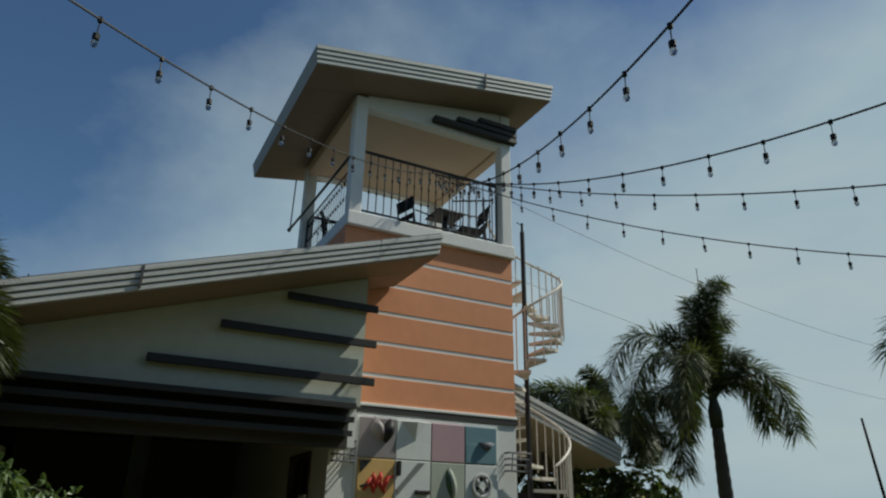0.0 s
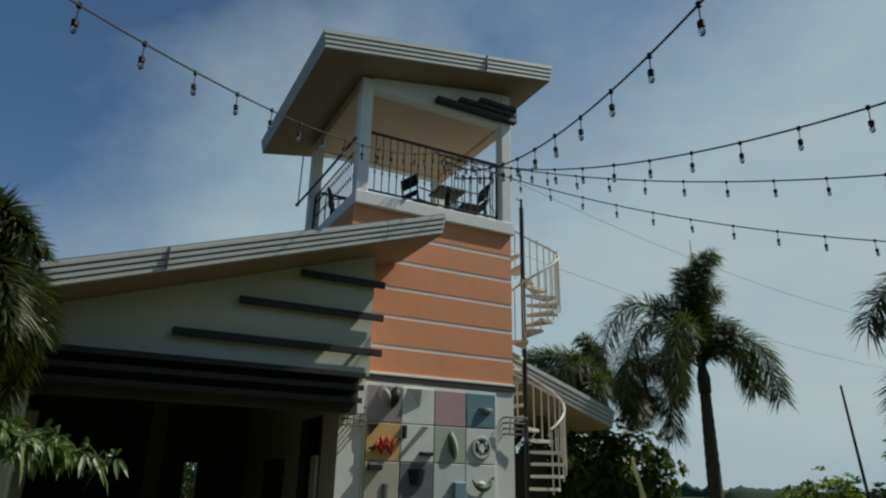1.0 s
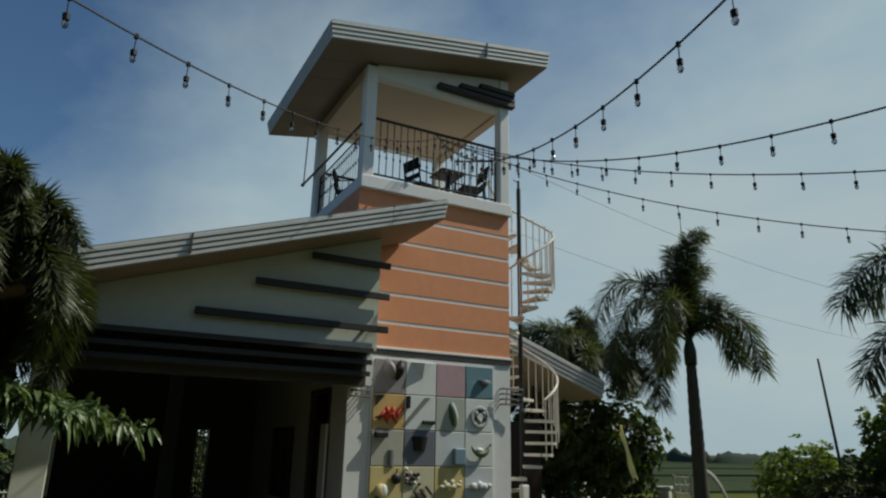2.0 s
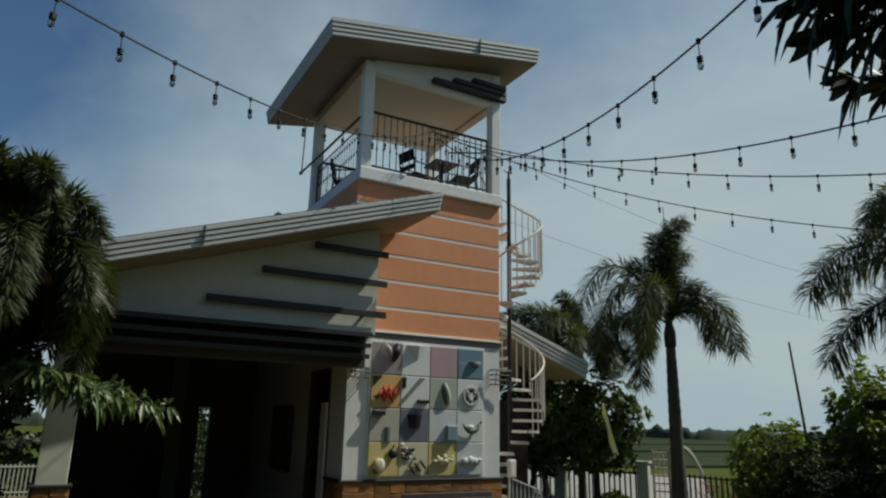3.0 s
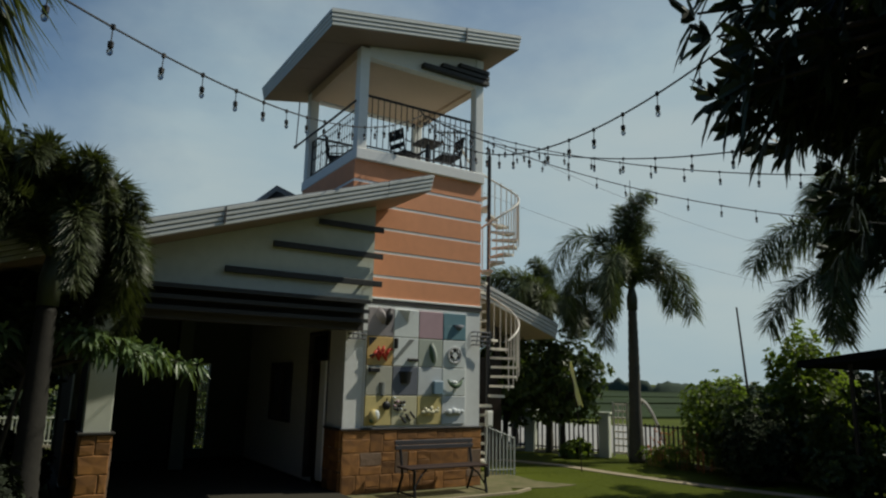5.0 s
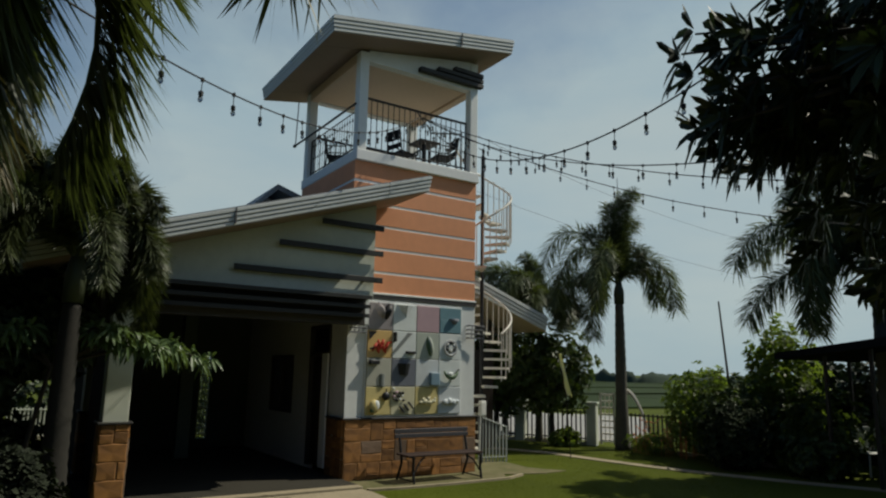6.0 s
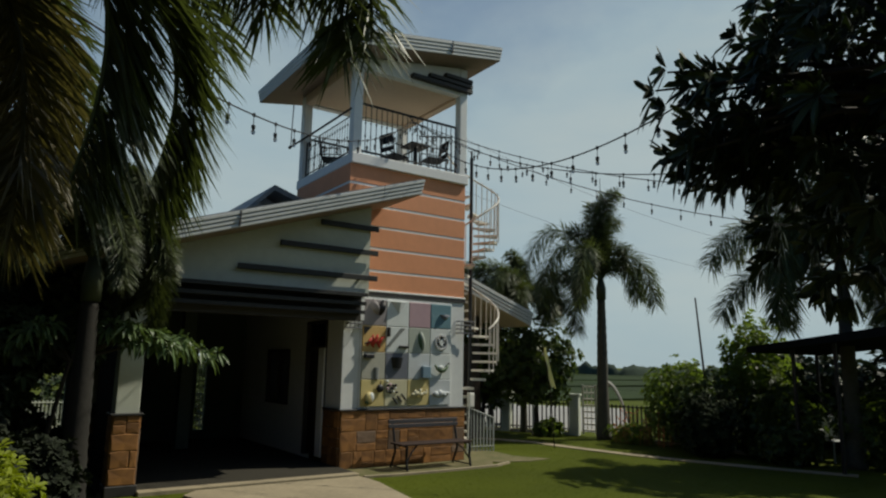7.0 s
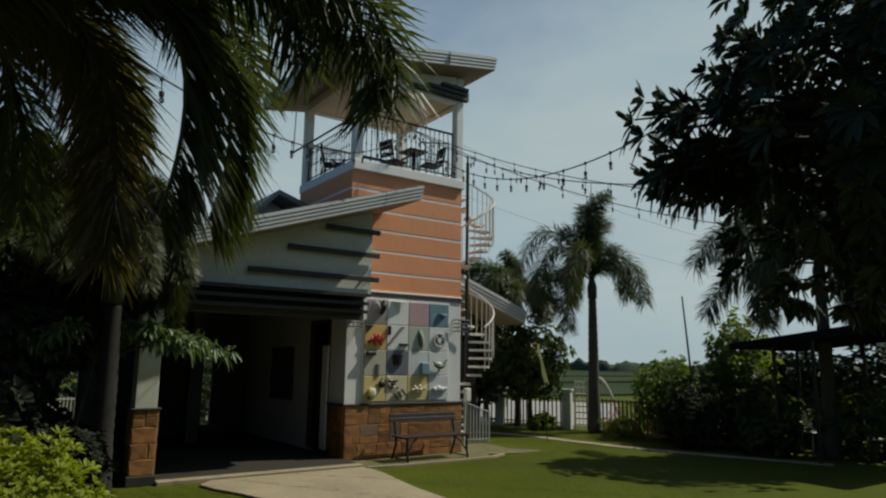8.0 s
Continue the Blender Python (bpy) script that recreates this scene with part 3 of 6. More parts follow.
# side wall along the porch, with a door and a window
for y0, y1, z0, z1 in ((8.19, 8.67, 0, 3.0), (8.67, 9.58, 2.55, 3.0), (9.58, 10.40, 0, 3.0), (10.40, 11.62, 0, 0.94), (10.40, 11.62, 2.04, 3.0), (11.62, 13.2, 0, 3.0)):
    part("side_wall", Form().box(2.45, 2.60, y0, y1, z0, z1), WHITE, house, "white inner porch wall")
part("upper_side_wall", Form().box(2.45, 2.60, 10.70, 13.2, 3.0, 4.2), WHITE, house)
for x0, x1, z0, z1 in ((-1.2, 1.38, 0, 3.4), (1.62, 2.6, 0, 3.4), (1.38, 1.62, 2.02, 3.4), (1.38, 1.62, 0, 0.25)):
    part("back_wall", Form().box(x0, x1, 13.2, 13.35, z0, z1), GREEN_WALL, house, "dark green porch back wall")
# wall and sheet added on the open side to keep sky light out
part("far_side_wall", Form().box(-1.15, -1.03, 10.05, 13.2, 0, 3.4), PORCH_CLOSING, house, "added dark side wall that keeps sky light out of the porch")
part("porch_screen", Form().box(-1.10, -1.04, 7.75, 9.70, 0.058, 3.0), PORCH_CLOSING, house, "added dark sheet between the columns that blocks sky light")
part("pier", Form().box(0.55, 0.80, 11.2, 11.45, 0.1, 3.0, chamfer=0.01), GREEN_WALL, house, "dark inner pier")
grille = Form()
for i in range(13):
    grille.box(1.38, 1.62, 13.24, 13.29, 0.32 + 0.14 * i, 0.34 + 0.14 * i)
for i in range(4):
    grille.box(1.395 + 0.065 * i, 1.41 + 0.065 * i, 13.25, 13.28, 0.25, 2.02)
part("lattice_window", grille, WHITE_STEEL, house, "pale lattice in a narrow rear opening")
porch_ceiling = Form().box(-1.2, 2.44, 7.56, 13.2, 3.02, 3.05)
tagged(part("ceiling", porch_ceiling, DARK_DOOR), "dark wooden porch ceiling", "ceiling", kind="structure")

dw = part("door", Form().box(2.50, 2.55, 8.72, 9.53, 0.13, 2.0, chamfer=0.006), DARK_DOOR, house, "dark varnished door")
for z0, z1 in ((0.3, 0.95), (1.1, 1.85)):
    part("door_panel", Form().box(2.488, 2.502, 8.84, 9.41, z0, z1, chamfer=0.01), DARK_DOOR, dw)
part("door_handle", Form().tube([(2.47, 8.80, 1.05), (2.44, 8.80, 1.05), (2.44, 8.92, 1.05)], 0.011), IRON, dw)
df = Form()
for y0, y1, z0, z1 in ((8.67, 8.72, 0.1, 2.55), (9.53, 9.58, 0.1, 2.55), (8.72, 9.53, 2.0, 2.07), (8.72, 9.53, 2.5, 2.55)):
    df.box(2.43, 2.58, y0, y1, z0, z1)
part("door_frame", df, BROWN, house)
part("transom", Form().box(2.51, 2.52, 8.72, 9.53, 2.07, 2.5), PANE, house)
side_panel = Form().box(2.40, 2.44, 8.69, 8.93, 0.13, 2.05, chamfer=0.006)
part("screen_leaf", side_panel, WHITE, house, "white door leaf folded against the wall")
wf = Form()
for y0, y1, z0, z1 in ((10.40, 10.46, 0.94, 2.04), (11.56, 11.62, 0.94, 2.04), (10.46, 11.56, 0.94, 1.0), (10.46, 11.56, 1.98, 2.04), (10.98, 11.03, 1.0, 1.98)):
    wf.box(2.43, 2.55, y0, y1, z0, z1)
part("window_frame", wf, BROWN, house)
for y in (10.46, 11.03):
    part("window_shutter", Form().box(2.48, 2.50, y + 0.002, y + 0.518, 1.002, 1.978, chamfer=0.006), DARK_DOOR, house, "dark board filling the window frame")
part("inner_wall", Form().box(4.90, 5.05, 10.69, 13.2, 0, 3.4), WHITE, house)
part("inner_back_wall", Form().box(2.6, 4.90, 13.2, 13.35, 0, 3.4), WHITE, house)
part("inner_ceiling", Form().box(2.61, 4.89, 10.70, 13.19, 3.0, 3.05), CREAM, house)
rooms = Form()
rooms.box(2.62, 4.9, 8.2, 10.3, 2.9, 2.95)
part("room_ceiling", rooms, CREAM, house)

# dark sheet added behind the window so no daylight comes through
part("window_blind", Form().box(2.56, 2.58, 10.401, 11.619, 0.941, 2.039), DARK_DOOR, house, "added dark sheet that stops light through the window")
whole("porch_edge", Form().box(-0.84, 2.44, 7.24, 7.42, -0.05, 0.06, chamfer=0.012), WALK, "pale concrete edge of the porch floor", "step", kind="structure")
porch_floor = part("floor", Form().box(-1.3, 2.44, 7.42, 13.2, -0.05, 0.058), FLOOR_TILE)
tagged(porch_floor, "raised porch floor of tiles toned dark for the porch shade", "floor", kind="structure")


def column(x0, x1, y0, y1, seed):
    c = part("column", Form().box(x0, x1, y0, y1, 0.0, 2.5, chamfer=0.008), GABLE_GREY, house, "pale grey-green column on a stone-clad base")
    part("plinth", Form().box(x0 - 0.05, x1 + 0.05, y0 - 0.05, y1 + 0.05, 0, 0.14, chamfer=0.01), SLATE, c)
    part("column_cap", Form().box(x0 - 0.055, x1 + 0.055, y0 - 0.055, y1 + 0.055, 1.04, 1.07, chamfer=0.006), SLATE, c)
    return c


cf = column(-1.18, -0.88, 7.38, 7.68, 1)
cr = column(-1.18, -0.88, 9.75, 10.05, 2)

# small gabled roof behind the porch roof
dormer = Form()
dormer.prism([(0.75, 4.10), (1.77, 5.14), (2.44, 4.86), (2.44, 4.10)], "y", 10.6, 13.4)
part("dormer_wall", dormer, WHITE, house)
for a, b in (((0.55, 4.02), (1.77, 5.27)), ((1.77, 5.27), (2.44, 5.05))):
    d = Form()
    d.prism([a, b, (b[0], b[1] - 0.11), (a[0], a[1] - 0.11)], "y", 10.0, 13.5)
    part("dormer_roof", d, ROOFING, house, "dark grey gabled roof behind the porch roof")

# lean-to behind the spiral stair
annex = thing("annex", "low cream lean-to behind the spiral stair", "building", at=(6.5, 11.5, 0))
part("annex_wall", Form().box(5.07, 7.9, 12.4, 12.55, 0, 3.3), CREAM, annex, "cream rear wall")
for x in (5.2, 7.6):
    part("annex_post", Form().box(x, x + 0.1, 10.96, 11.06, 0, 3.1, chamfer=0.008), BROWN, annex)
part("annex_screen", Form().box(5.3, 7.7, 10.9, 10.95, 0, 2.3), DARK_DOOR, annex, "dark wooden screen under the eave")
AS = -0.362
shed_roof("annex_roof", annex, 5.07, 8.45, 9.75, 13.2, 3.10 - AS * 8.39, AS, 4, 0.085, 0.012, sides="RFB", soffit=ANNEX_BOARD)


# ---- deck railings ----


def railing(label, a, b, top=6.60):
    """A wrought-iron railing from a to b on the deck: rails, square balusters with collars."""
    r = thing("railing", label, "railing", "deck railings", at=(a[0], a[1], 5.58))
    d = Vector((b[0] - a[0], b[1] - a[1], 0))
    n = max(2, round(d.length / 0.115))
    u = d.normalized()
    for name, z, rad in (("top_rail", top, 0.024 if top > 6.5 else 0.012), ("bottom_rail", 5.68, 0.015)):
        part(name, Form().tube([(*a, z), (*b, z)], rad, 6), IRON, r)
    bal = Form().tube([(0, 0, 0), (0, 0, top - 5.68)], 0.0085 if top > 6.5 else 0.005, 4)
    for z in (0.30, 0.56):
        bal.lathe([(0.009, z - 0.03), (0.019, z), (0.009, z + 0.03)], sides=6)
    me = bal.mesh("baluster", IRON)
    for k in range(1, n):
        p = Vector((*a, 5.68)) + u * (d.length * k / n)
        piece("baluster", me, r, p)
    for p in (a, b):
        part("foot", Form().tube([(*p, 5.58), (*p, top)], 0.016, 6), IRON, r)
    return r


railing("black wrought-iron deck railing along the front edge", (2.65, 8.12), (4.84, 8.12))
railing("black wrought-iron deck railing along the shaded side", (2.545, 8.20), (2.545, 10.33), 6.38)
railing("black wrought-iron deck railing along the rear edge", (2.65, 10.44), (4.84, 10.44), 6.52)
railing("short black wrought-iron railing beside the stair landing", (4.95, 9.66), (4.95, 10.33))
stair_gate = thing("stair_gate", "open black iron gate at the head of the spiral stair", "gate", at=(4.90, 8.30, 5.58))
for z in (5.70, 6.45):
    part("gate_rail", Form().tube([(4.88, 8.30, z), (4.35, 8.62, z)], 0.014, 6), IRON, stair_gate)
for k in range(6):
    t = k / 5
    part("gate_bar", Form().tube([(4.88 - 0.53 * t, 8.30 + 0.32 * t, 5.66), (4.88 - 0.53 * t, 8.30 + 0.32 * t, 6.50)], 0.009, 5), IRON, stair_gate)

# ---- deck furniture ----


def deck_chair(at, turn):
    c = thing("chair", "black deck chair with a slotted board back", "chair", "deck chairs", at=at)
    c.rotation_euler = (0, 0, turn)
    bpy.context.view_layer.update()
    o = Vector(at)

    def put(name, f):
        ob = new(name, f.mesh(name, CHAIR_BLACK))
        ob.parent = c
        return ob
    put("seat", Form().box(-0.21, 0.21, -0.21, 0.21, 0.42, 0.45, chamfer=0.01))
    for x in (-0.19, 0.19):
        put("leg", Form().tube([(x * 1.08, -0.21, 0), (x, -0.19, 0.42)], 0.014, 6))
        put("leg", Form().tube([(x * 1.08, 0.24, 0), (x, 0.2, 0.42), (x, 0.27, 0.86)], 0.014, 6))
        put("armrest", Form().tube([(x * 1.15, 0.22, 0.63), (x * 1.15, -0.18, 0.63), (x * 1.15, -0.2, 0.43)], 0.012, 6))
    for z0, z1, lean in ((0.50, 0.60, 0.0), (0.655, 0.87, 0.022)):
        put("back_slat", Form().box(-0.19, 0.19, 0.225 + lean, 0.245 + lean, z0, z1, chamfer=0.012))
    return c


deck_chair((3.93, 9.0, 5.58), radians(104))
deck_chair((4.70, 8.72, 5.58), radians(-96))
deck_chair((2.98, 10.0, 5.58), radians(60))
table = thing("deck_table", "square dark table on a single pedestal on the deck", "table", at=(4.38, 8.92, 5.58))
part("tabletop", Form().box(4.14, 4.62, 8.68, 9.16, 6.29, 6.325, chamfer=0.008), BROWN, table)
part("pedestal", Form().tube([(4.38, 8.92, 5.6), (4.38, 8.92, 6.29)], 0.045, 10), IRON, table)
part("foot_plate", Form().lathe([(0.24, 0), (0.24, 0.015), (0.06, 0.03)], (4.38, 8.92, 5.58), 16), IRON, table)

bracket = thing("awning_pole", "long dark pole beside the deck railing, with a hanging rod", "pole", at=(2.42, 10.8, 6.5))
part("rod", Form().tube([(2.40, 10.86, 7.38), (2.395, 10.90, 6.44)], 0.011, 6), IRON, bracket, "thin hanging rod")
part("pole", Form().tube([(2.39, 10.92, 6.42), (2.425, 9.6, 6.43), (2.445, 8.1, 6.44)], 0.021, 8), IRON, bracket)
part("end_cap", Form().tube([(2.389, 10.955, 6.419), (2.39, 10.90, 6.42)], 0.034, 8), IRON, bracket)

# ---- spiral stair ----
AX, AY, R_OUT = 5.78, 8.80, 0.60
stair = thing("spiral_stair", "white steel spiral stair winding round a dark centre pole", "staircase", at=(AX, AY, 0))
pole = Form().tube([(AX, AY, 0.0), (AX, AY, 6.30)], 0.038, 12)
pole.tube([(AX, AY, 6.30), (AX, AY, 6.46)], 0.022, 8)
pole.tube([(AX, AY, 6.42), (AX - 0.14, AY - 0.05, 6.43)], 0.008, 5)
part("centre_pole", pole, IRON, stair, "dark centre pole", smooth=False)
STEP_TURN, RISE = radians(25.7), 0.179
TOP_Z, TOP_A = 5.46, radians(99)


def on_stair(k, r, z=0.0):
    """A place on the stair k treads below its head."""
    a = TOP_A - STEP_TURN * k
    return (AX + r * math.cos(a), AY + r * math.sin(a), TOP_Z - RISE * k + z)


STEPS = 31
for k in range(STEPS):
    if TOP_Z - RISE * k < 0.12:
        break
    tread = Form()
    seg = 4
    top, low = [], []
    for r in (0.06, R_OUT - 0.03):
        for s in range(seg + 1):
            a = TOP_A - STEP_TURN * (k - 0.56 + 1.12 * s / seg)
            z = TOP_Z - RISE * k
            top.append((AX + r * math.cos(a), AY + r * math.sin(a), z))
            low.append((AX + r * math.cos(a), AY + r * math.sin(a), z - 0.045))
    n = seg + 1
    v = top + low
    f = []
    for s in range(seg):
        f += [(s, s + 1, n + s + 1, n + s), (2 * n + s, 3 * n + s, 3 * n + s + 1, 2 * n + s + 1), (s, 2 * n + s, 2 * n + s + 1, s + 1), (n + s, n + s + 1, 3 * n + s + 1, 3 * n + s)]
    f += [(0, n, 3 * n, 2 * n), (seg, 2 * n + seg, 3 * n + seg, n + seg)]
    tread.add(v, f)
    part("tread", tread, WHITE_STEEL, stair)
    if k <= 21:
        part("baluster", Form().tube([on_stair(k - 0.3, R_OUT, -0.06), on_stair(k - 0.3, R_OUT, 0.86 + RISE * 0.3)], 0.011, 6), WHITE_STEEL, stair)
        part("baluster", Form().tube([on_stair(k + 0.2, R_OUT, -0.06), on_stair(k + 0.2, R_OUT, 0.86 - RISE * 0.2)], 0.011, 6), WHITE_STEEL, stair)
part("handrail", Form().tube([on_stair(k * 0.25 - 1.5, R_OUT, 0.86) for k in range(0, 92)], 0.02, 8), WHITE_STEEL, stair, "curved handrail")
landing = Form().box(5.06, AX - 0.02, 9.0, 9.62, 5.42, 5.47, chamfer=0.008)
part("landing", landing, WHITE_STEEL, stair)
meter = thing("meter_box", "small white meter box strapped to the stair pole", "box", at=(AX - 0.04, AY - 0.1, 0.9))
part("case", Form().box(AX - 0.10, AX + 0.03, AY - 0.145, AY - 0.045, 0.93, 1.22, chamfer=0.012), WHITE, meter)
part("lid", Form().box(AX - 0.088, AX + 0.018, AY - 0.153, AY - 0.147, 0.96, 1.19, chamfer=0.004), TRIM, meter)
part("strap", Form().box(AX - 0.045, AX + 0.045, AY - 0.045, AY + 0.042, 1.05, 1.08), IRON, meter)
part("conduit", Form().tube([(AX - 0.075, AY - 0.1, 0.93), (AX - 0.075, AY - 0.06, 0.0)], 0.014, 6), WHITE, meter)
DULL_STEEL = material("dull_grey_painted_steel", (0.30, 0.32, 0.31), 0.6, vary=0.2, grain=18, bump=0.05)
low_gate = thing("low_fence_panel", "low dull grey steel fence panel beside the spiral stair", "fence", at=(6.1, 8.9, 0))
for z, drop in ((0.10, 0.0), (0.90, 0.22)):
    part("rail", Form().tube([(5.88, 8.98, z), (6.48, 8.86, z - drop)], 0.014, 6), DULL_STEEL, low_gate)
for k in range(9):
    t = k / 8
    part("picket", Form().box(5.86 + 0.60 * t, 5.896 + 0.60 * t, 8.975 - 0.12 * t, 8.99 - 0.12 * t, 0.0, 0.93 - 0.22 * t), DULL_STEEL, low_gate)

# ---- tile panel with relief ornaments ----
PX0, PX1, PZ0, PZ1 = 2.80, 4.72, 1.035, 2.925
panel = thing("relief_panel", "wall panel of sixteen coloured tiles with raised ornaments", "wall panel", at=(3.8, 8.02, 1.04))
part("backing", Form().box(PX0 - 0.03, PX1 + 0.03, 8.022, 8.038, PZ0 - 0.03, PZ1 + 0.03, chamfer=0.004), WHITE, panel)
TILE = {
    "mauve": (0.25, 0.225, 0.225), "grey": (0.20, 0.21, 0.20), "white": (0.66, 0.69, 0.67), "pink": (0.44, 0.30, 0.33), "teal": (0.13, 0.24, 0.28), "ochre": (0.55, 0.37, 0.14),
    "sage": (0.40, 0.43, 0.37), "beige": (0.42, 0.41, 0.34), "slate": (0.15, 0.16, 0.19), "pale": (0.56, 0.59, 0.60), "cream": (0.58, 0.54, 0.36),
    "yellow": (0.58, 0.48, 0.21), "red": (0.55, 0.05, 0.025), "black": (0.012, 0.012, 0.013), "blue": (0.18, 0.27, 0.34), "green": (0.07, 0.12, 0.06), "silver": (0.45, 0.45, 0.45)}
TILES = {k: material(k + "_glazed_tile", c, 0.5, vary=0.10, grain=12, stain=2.5, bump=0.05) for k, c in TILE.items()}
ROWS = (("mauve", "white", "pink", "teal"), ("ochre", "white", "sage", "white"), ("beige", "slate", "pale", "white"), ("yellow", "cream", "yellow", "pale"))
CW, CH = (PX1 - PX0) / 4, (PZ1 - PZ0) / 4
CELL = {}
for r, row in enumerate(ROWS):
    for c, colour in enumerate(row):
        x, z = PX0 + CW * c, PZ1 - CH * (r + 1)
        t = part("tile", Form().box(x + 0.006, x + CW - 0.006, 7.995, 8.024, z + 0.006, z + CH - 0.006, chamfer=0.006), TILES[colour], panel, colour + " square tile")
        CELL[r, c] = (t, x + CW / 2, z + CH / 2)
FACE = 7.996


def relief(r, c, name, form, colour, label="", smooth=False):
    t, x, z = CELL[r, c]
    form.v = [(x + a, FACE - b * 0.6, z + d) for a, b, d in form.v]
    form.f = [f[::-1] for f in form.f]
    part(name, form, TILES[colour], t, label, smooth)


def petal(cx, cz, w, h, deep, lean=0.0, n=8):
    """A pointed leaf form that stands off its tile; deep: how far."""
    f = Form()
    rim, mid = [], []
    for k in range(n + 1):
        s = k / n
        wd = w * math.sin(math.pi * s) ** 0.8
        y = cz - h / 2 + h * s
        o = lean * (s - 0.5)
        rim.append(((cx + o - wd, 0.0, y), (cx + o + wd, 0.0, y)))
        mid.append((cx + o, deep * math.sin(math.pi * s) ** 0.6, y))
    v = [p for ab in rim for p in ab] + mid
    m = 2 * (n + 1)
    faces = []
    for k in range(n):
        faces += [(2 * k, 2 * k + 2, m + k + 1, m + k), (m + k, m + k + 1, 2 * k + 3, 2 * k + 1)]
    return f.add(v, faces)


def half_pot(cx, cz, r0, r1, h, n=10):
    """A half-round wall pot, open above."""
    f = Form()
    v = []
    for z, r in ((cz - h / 2, r0), (cz + h / 2, r1), (cz + h / 2, r1 * 0.82), (cz - h / 2 + 0.02, r0 * 0.7)):
        for k in range(n + 1):
            a = math.pi * k / n
            v.append((cx + r * math.cos(a), r * math.sin(a), z))
    faces = [(i * (n + 1) + k, i * (n + 1) + k + 1, (i + 1) * (n + 1) + k + 1, (i + 1) * (n + 1) + k) for i in range(3) for k in range(n)]
    faces += [tuple(range(n, -1, -1))]
    return f.add(v, faces)


def knob(cx, b, cz, rx, rz, lean=0.0):
    """A rounded lump, wider or taller than deep."""
    f = Form().lathe([(0.0, -1.0), (0.5, -0.86), (0.86, -0.5), (1.0, 0.0), (0.86, 0.5), (0.5, 0.86), (0.0, 1.0)], (0, 0, 0), 10)
    f.v = [(cx + x * rx + lean * z * rz, b + y * min(rx, rz) * 0.9, cz + z * rz) for x, y, z in f.v]
    return f


relief(0, 0, "horn", petal(0.0, 0.10, 0.10, 0.29, 0.17, -0.10), "mauve", "smooth mauve horn", True)
# second, black form builds the triangular shadow beside the mauve horn
relief(0, 0, "horn", petal(0.13, 0.09, 0.085, 0.30, 0.2, 0.05), "black", "dark form standing for the horn's shadow", True)
relief(0, 1, "wedge", Form().add([(-0.17, 0, 0.22), (0.17, 0, 0.22), (0.02, 0, -0.01), (0.0, 0.17, 0.21)], [(0, 2, 3), (2, 1, 3), (1, 0, 3), (0, 1, 2)]), "pale", "pale inverted wedge")
relief(0, 3, "plate", Form().box(-0.22, 0.22, 0, 0.006, -0.22, 0.01, chamfer=0.002), "teal")
relief(0, 3, "scoop", half_pot(0.08, -0.01, 0.04, 0.12, 0.09), "slate", "dark scoop on the teal tile", True)
for dx, dz, tilt in ((-0.13, -0.02, 0.3), (-0.07, -0.05, -0.2), (-0.01, -0.01, 0.25), (0.05, -0.05, -0.3), (0.10, 0.0, 0.2), (0.02, 0.04, 0.1), (-0.06, 0.03, 0.0)):
    relief(1, 0, "chilli", petal(dx + 0.03, dz - 0.03, 0.035, 0.17, 0.09, tilt * 0.3), "red", "glossy red chilli form", True)
relief(1, 0, "stalk", Form().tube([(-0.2, 0.03, -0.09), (-0.08, 0.06, -0.05)], 0.016, 6), "black")
relief(1, 0, "stalk", Form().tube([(0.13, 0.06, 0.02), (0.22, 0.03, 0.04)], 0.014, 6), "red")
relief(1, 0, "corner_leaf", Form().prism([(-0.22, 0.21), (-0.07, 0.21), (-0.2, 0.07)], "y", 0.0, 0.03), "black")
relief(1, 1, "peg", Form().box(-0.225, -0.18, 0, 0.10, 0.05, 0.22, chamfer=0.008), "black", "black peg")
# flat grey band draws the diagonal shadow across the white tile
relief(1, 1, "diagonal_bar", Form().prism([(0.06, 0.21), (0.15, 0.21), (-0.17, -0.13), (-0.21, -0.13), (-0.21, -0.10)], "y", 0.0, 0.035), "grey", "grey diagonal band standing for a shadow")
relief(1, 1, "ledge", Form().box(0.03, 0.22, 0, 0.08, -0.15, -0.10, chamfer=0.008), "black", "black ledge")
relief(1, 2, "leaf", petal(0.05, 0.0, 0.075, 0.38, 0.12, -0.08), "sage", "standing sage leaf", True)
relief(1, 2, "leaf", petal(0.02, -0.01, 0.05, 0.35, 0.09, -0.07), "green", "dark edge of the standing leaf", True)
ring = Form()
ring.tube([(0.13 * math.cos(a * math.pi / 12), 0.03, 0.13 * math.sin(a * math.pi / 12) - 0.02) for a in range(25)], 0.024, 6)
relief(1, 3, "ring", ring, "silver", "grey ring")
relief(1, 3, "hub", Form().tube([(0, 0.0, -0.02), (0, 0.05, -0.02)], 0.05, 12), "white", "white hub")
for k in range(6):
    a = k * math.pi / 3 + 0.52
    relief(1, 3, "seed", Form().lathe([(0.0, -0.02), (0.030, 0.0), (0.02, 0.04), (0.0, 0.05)], (0.075 * math.cos(a), 0.035, 0.075 * math.sin(a) - 0.02), 8), "black" if k % 2 else "silver", "", True)
relief(2, 0, "ledge", Form().box(-0.2, -0.02, 0, 0.12, 0.13, 0.20, chamfer=0.008), "black", "black ledge")
relief(2, 0, "pot", half_pot(0.06, -0.13, 0.05, 0.055, 0.2), "grey", "small grey pot")
relief(2, 1, "pot", half_pot(0.0, 0.06, 0.085, 0.125, 0.19, 6), "black", "black faceted wall pot")
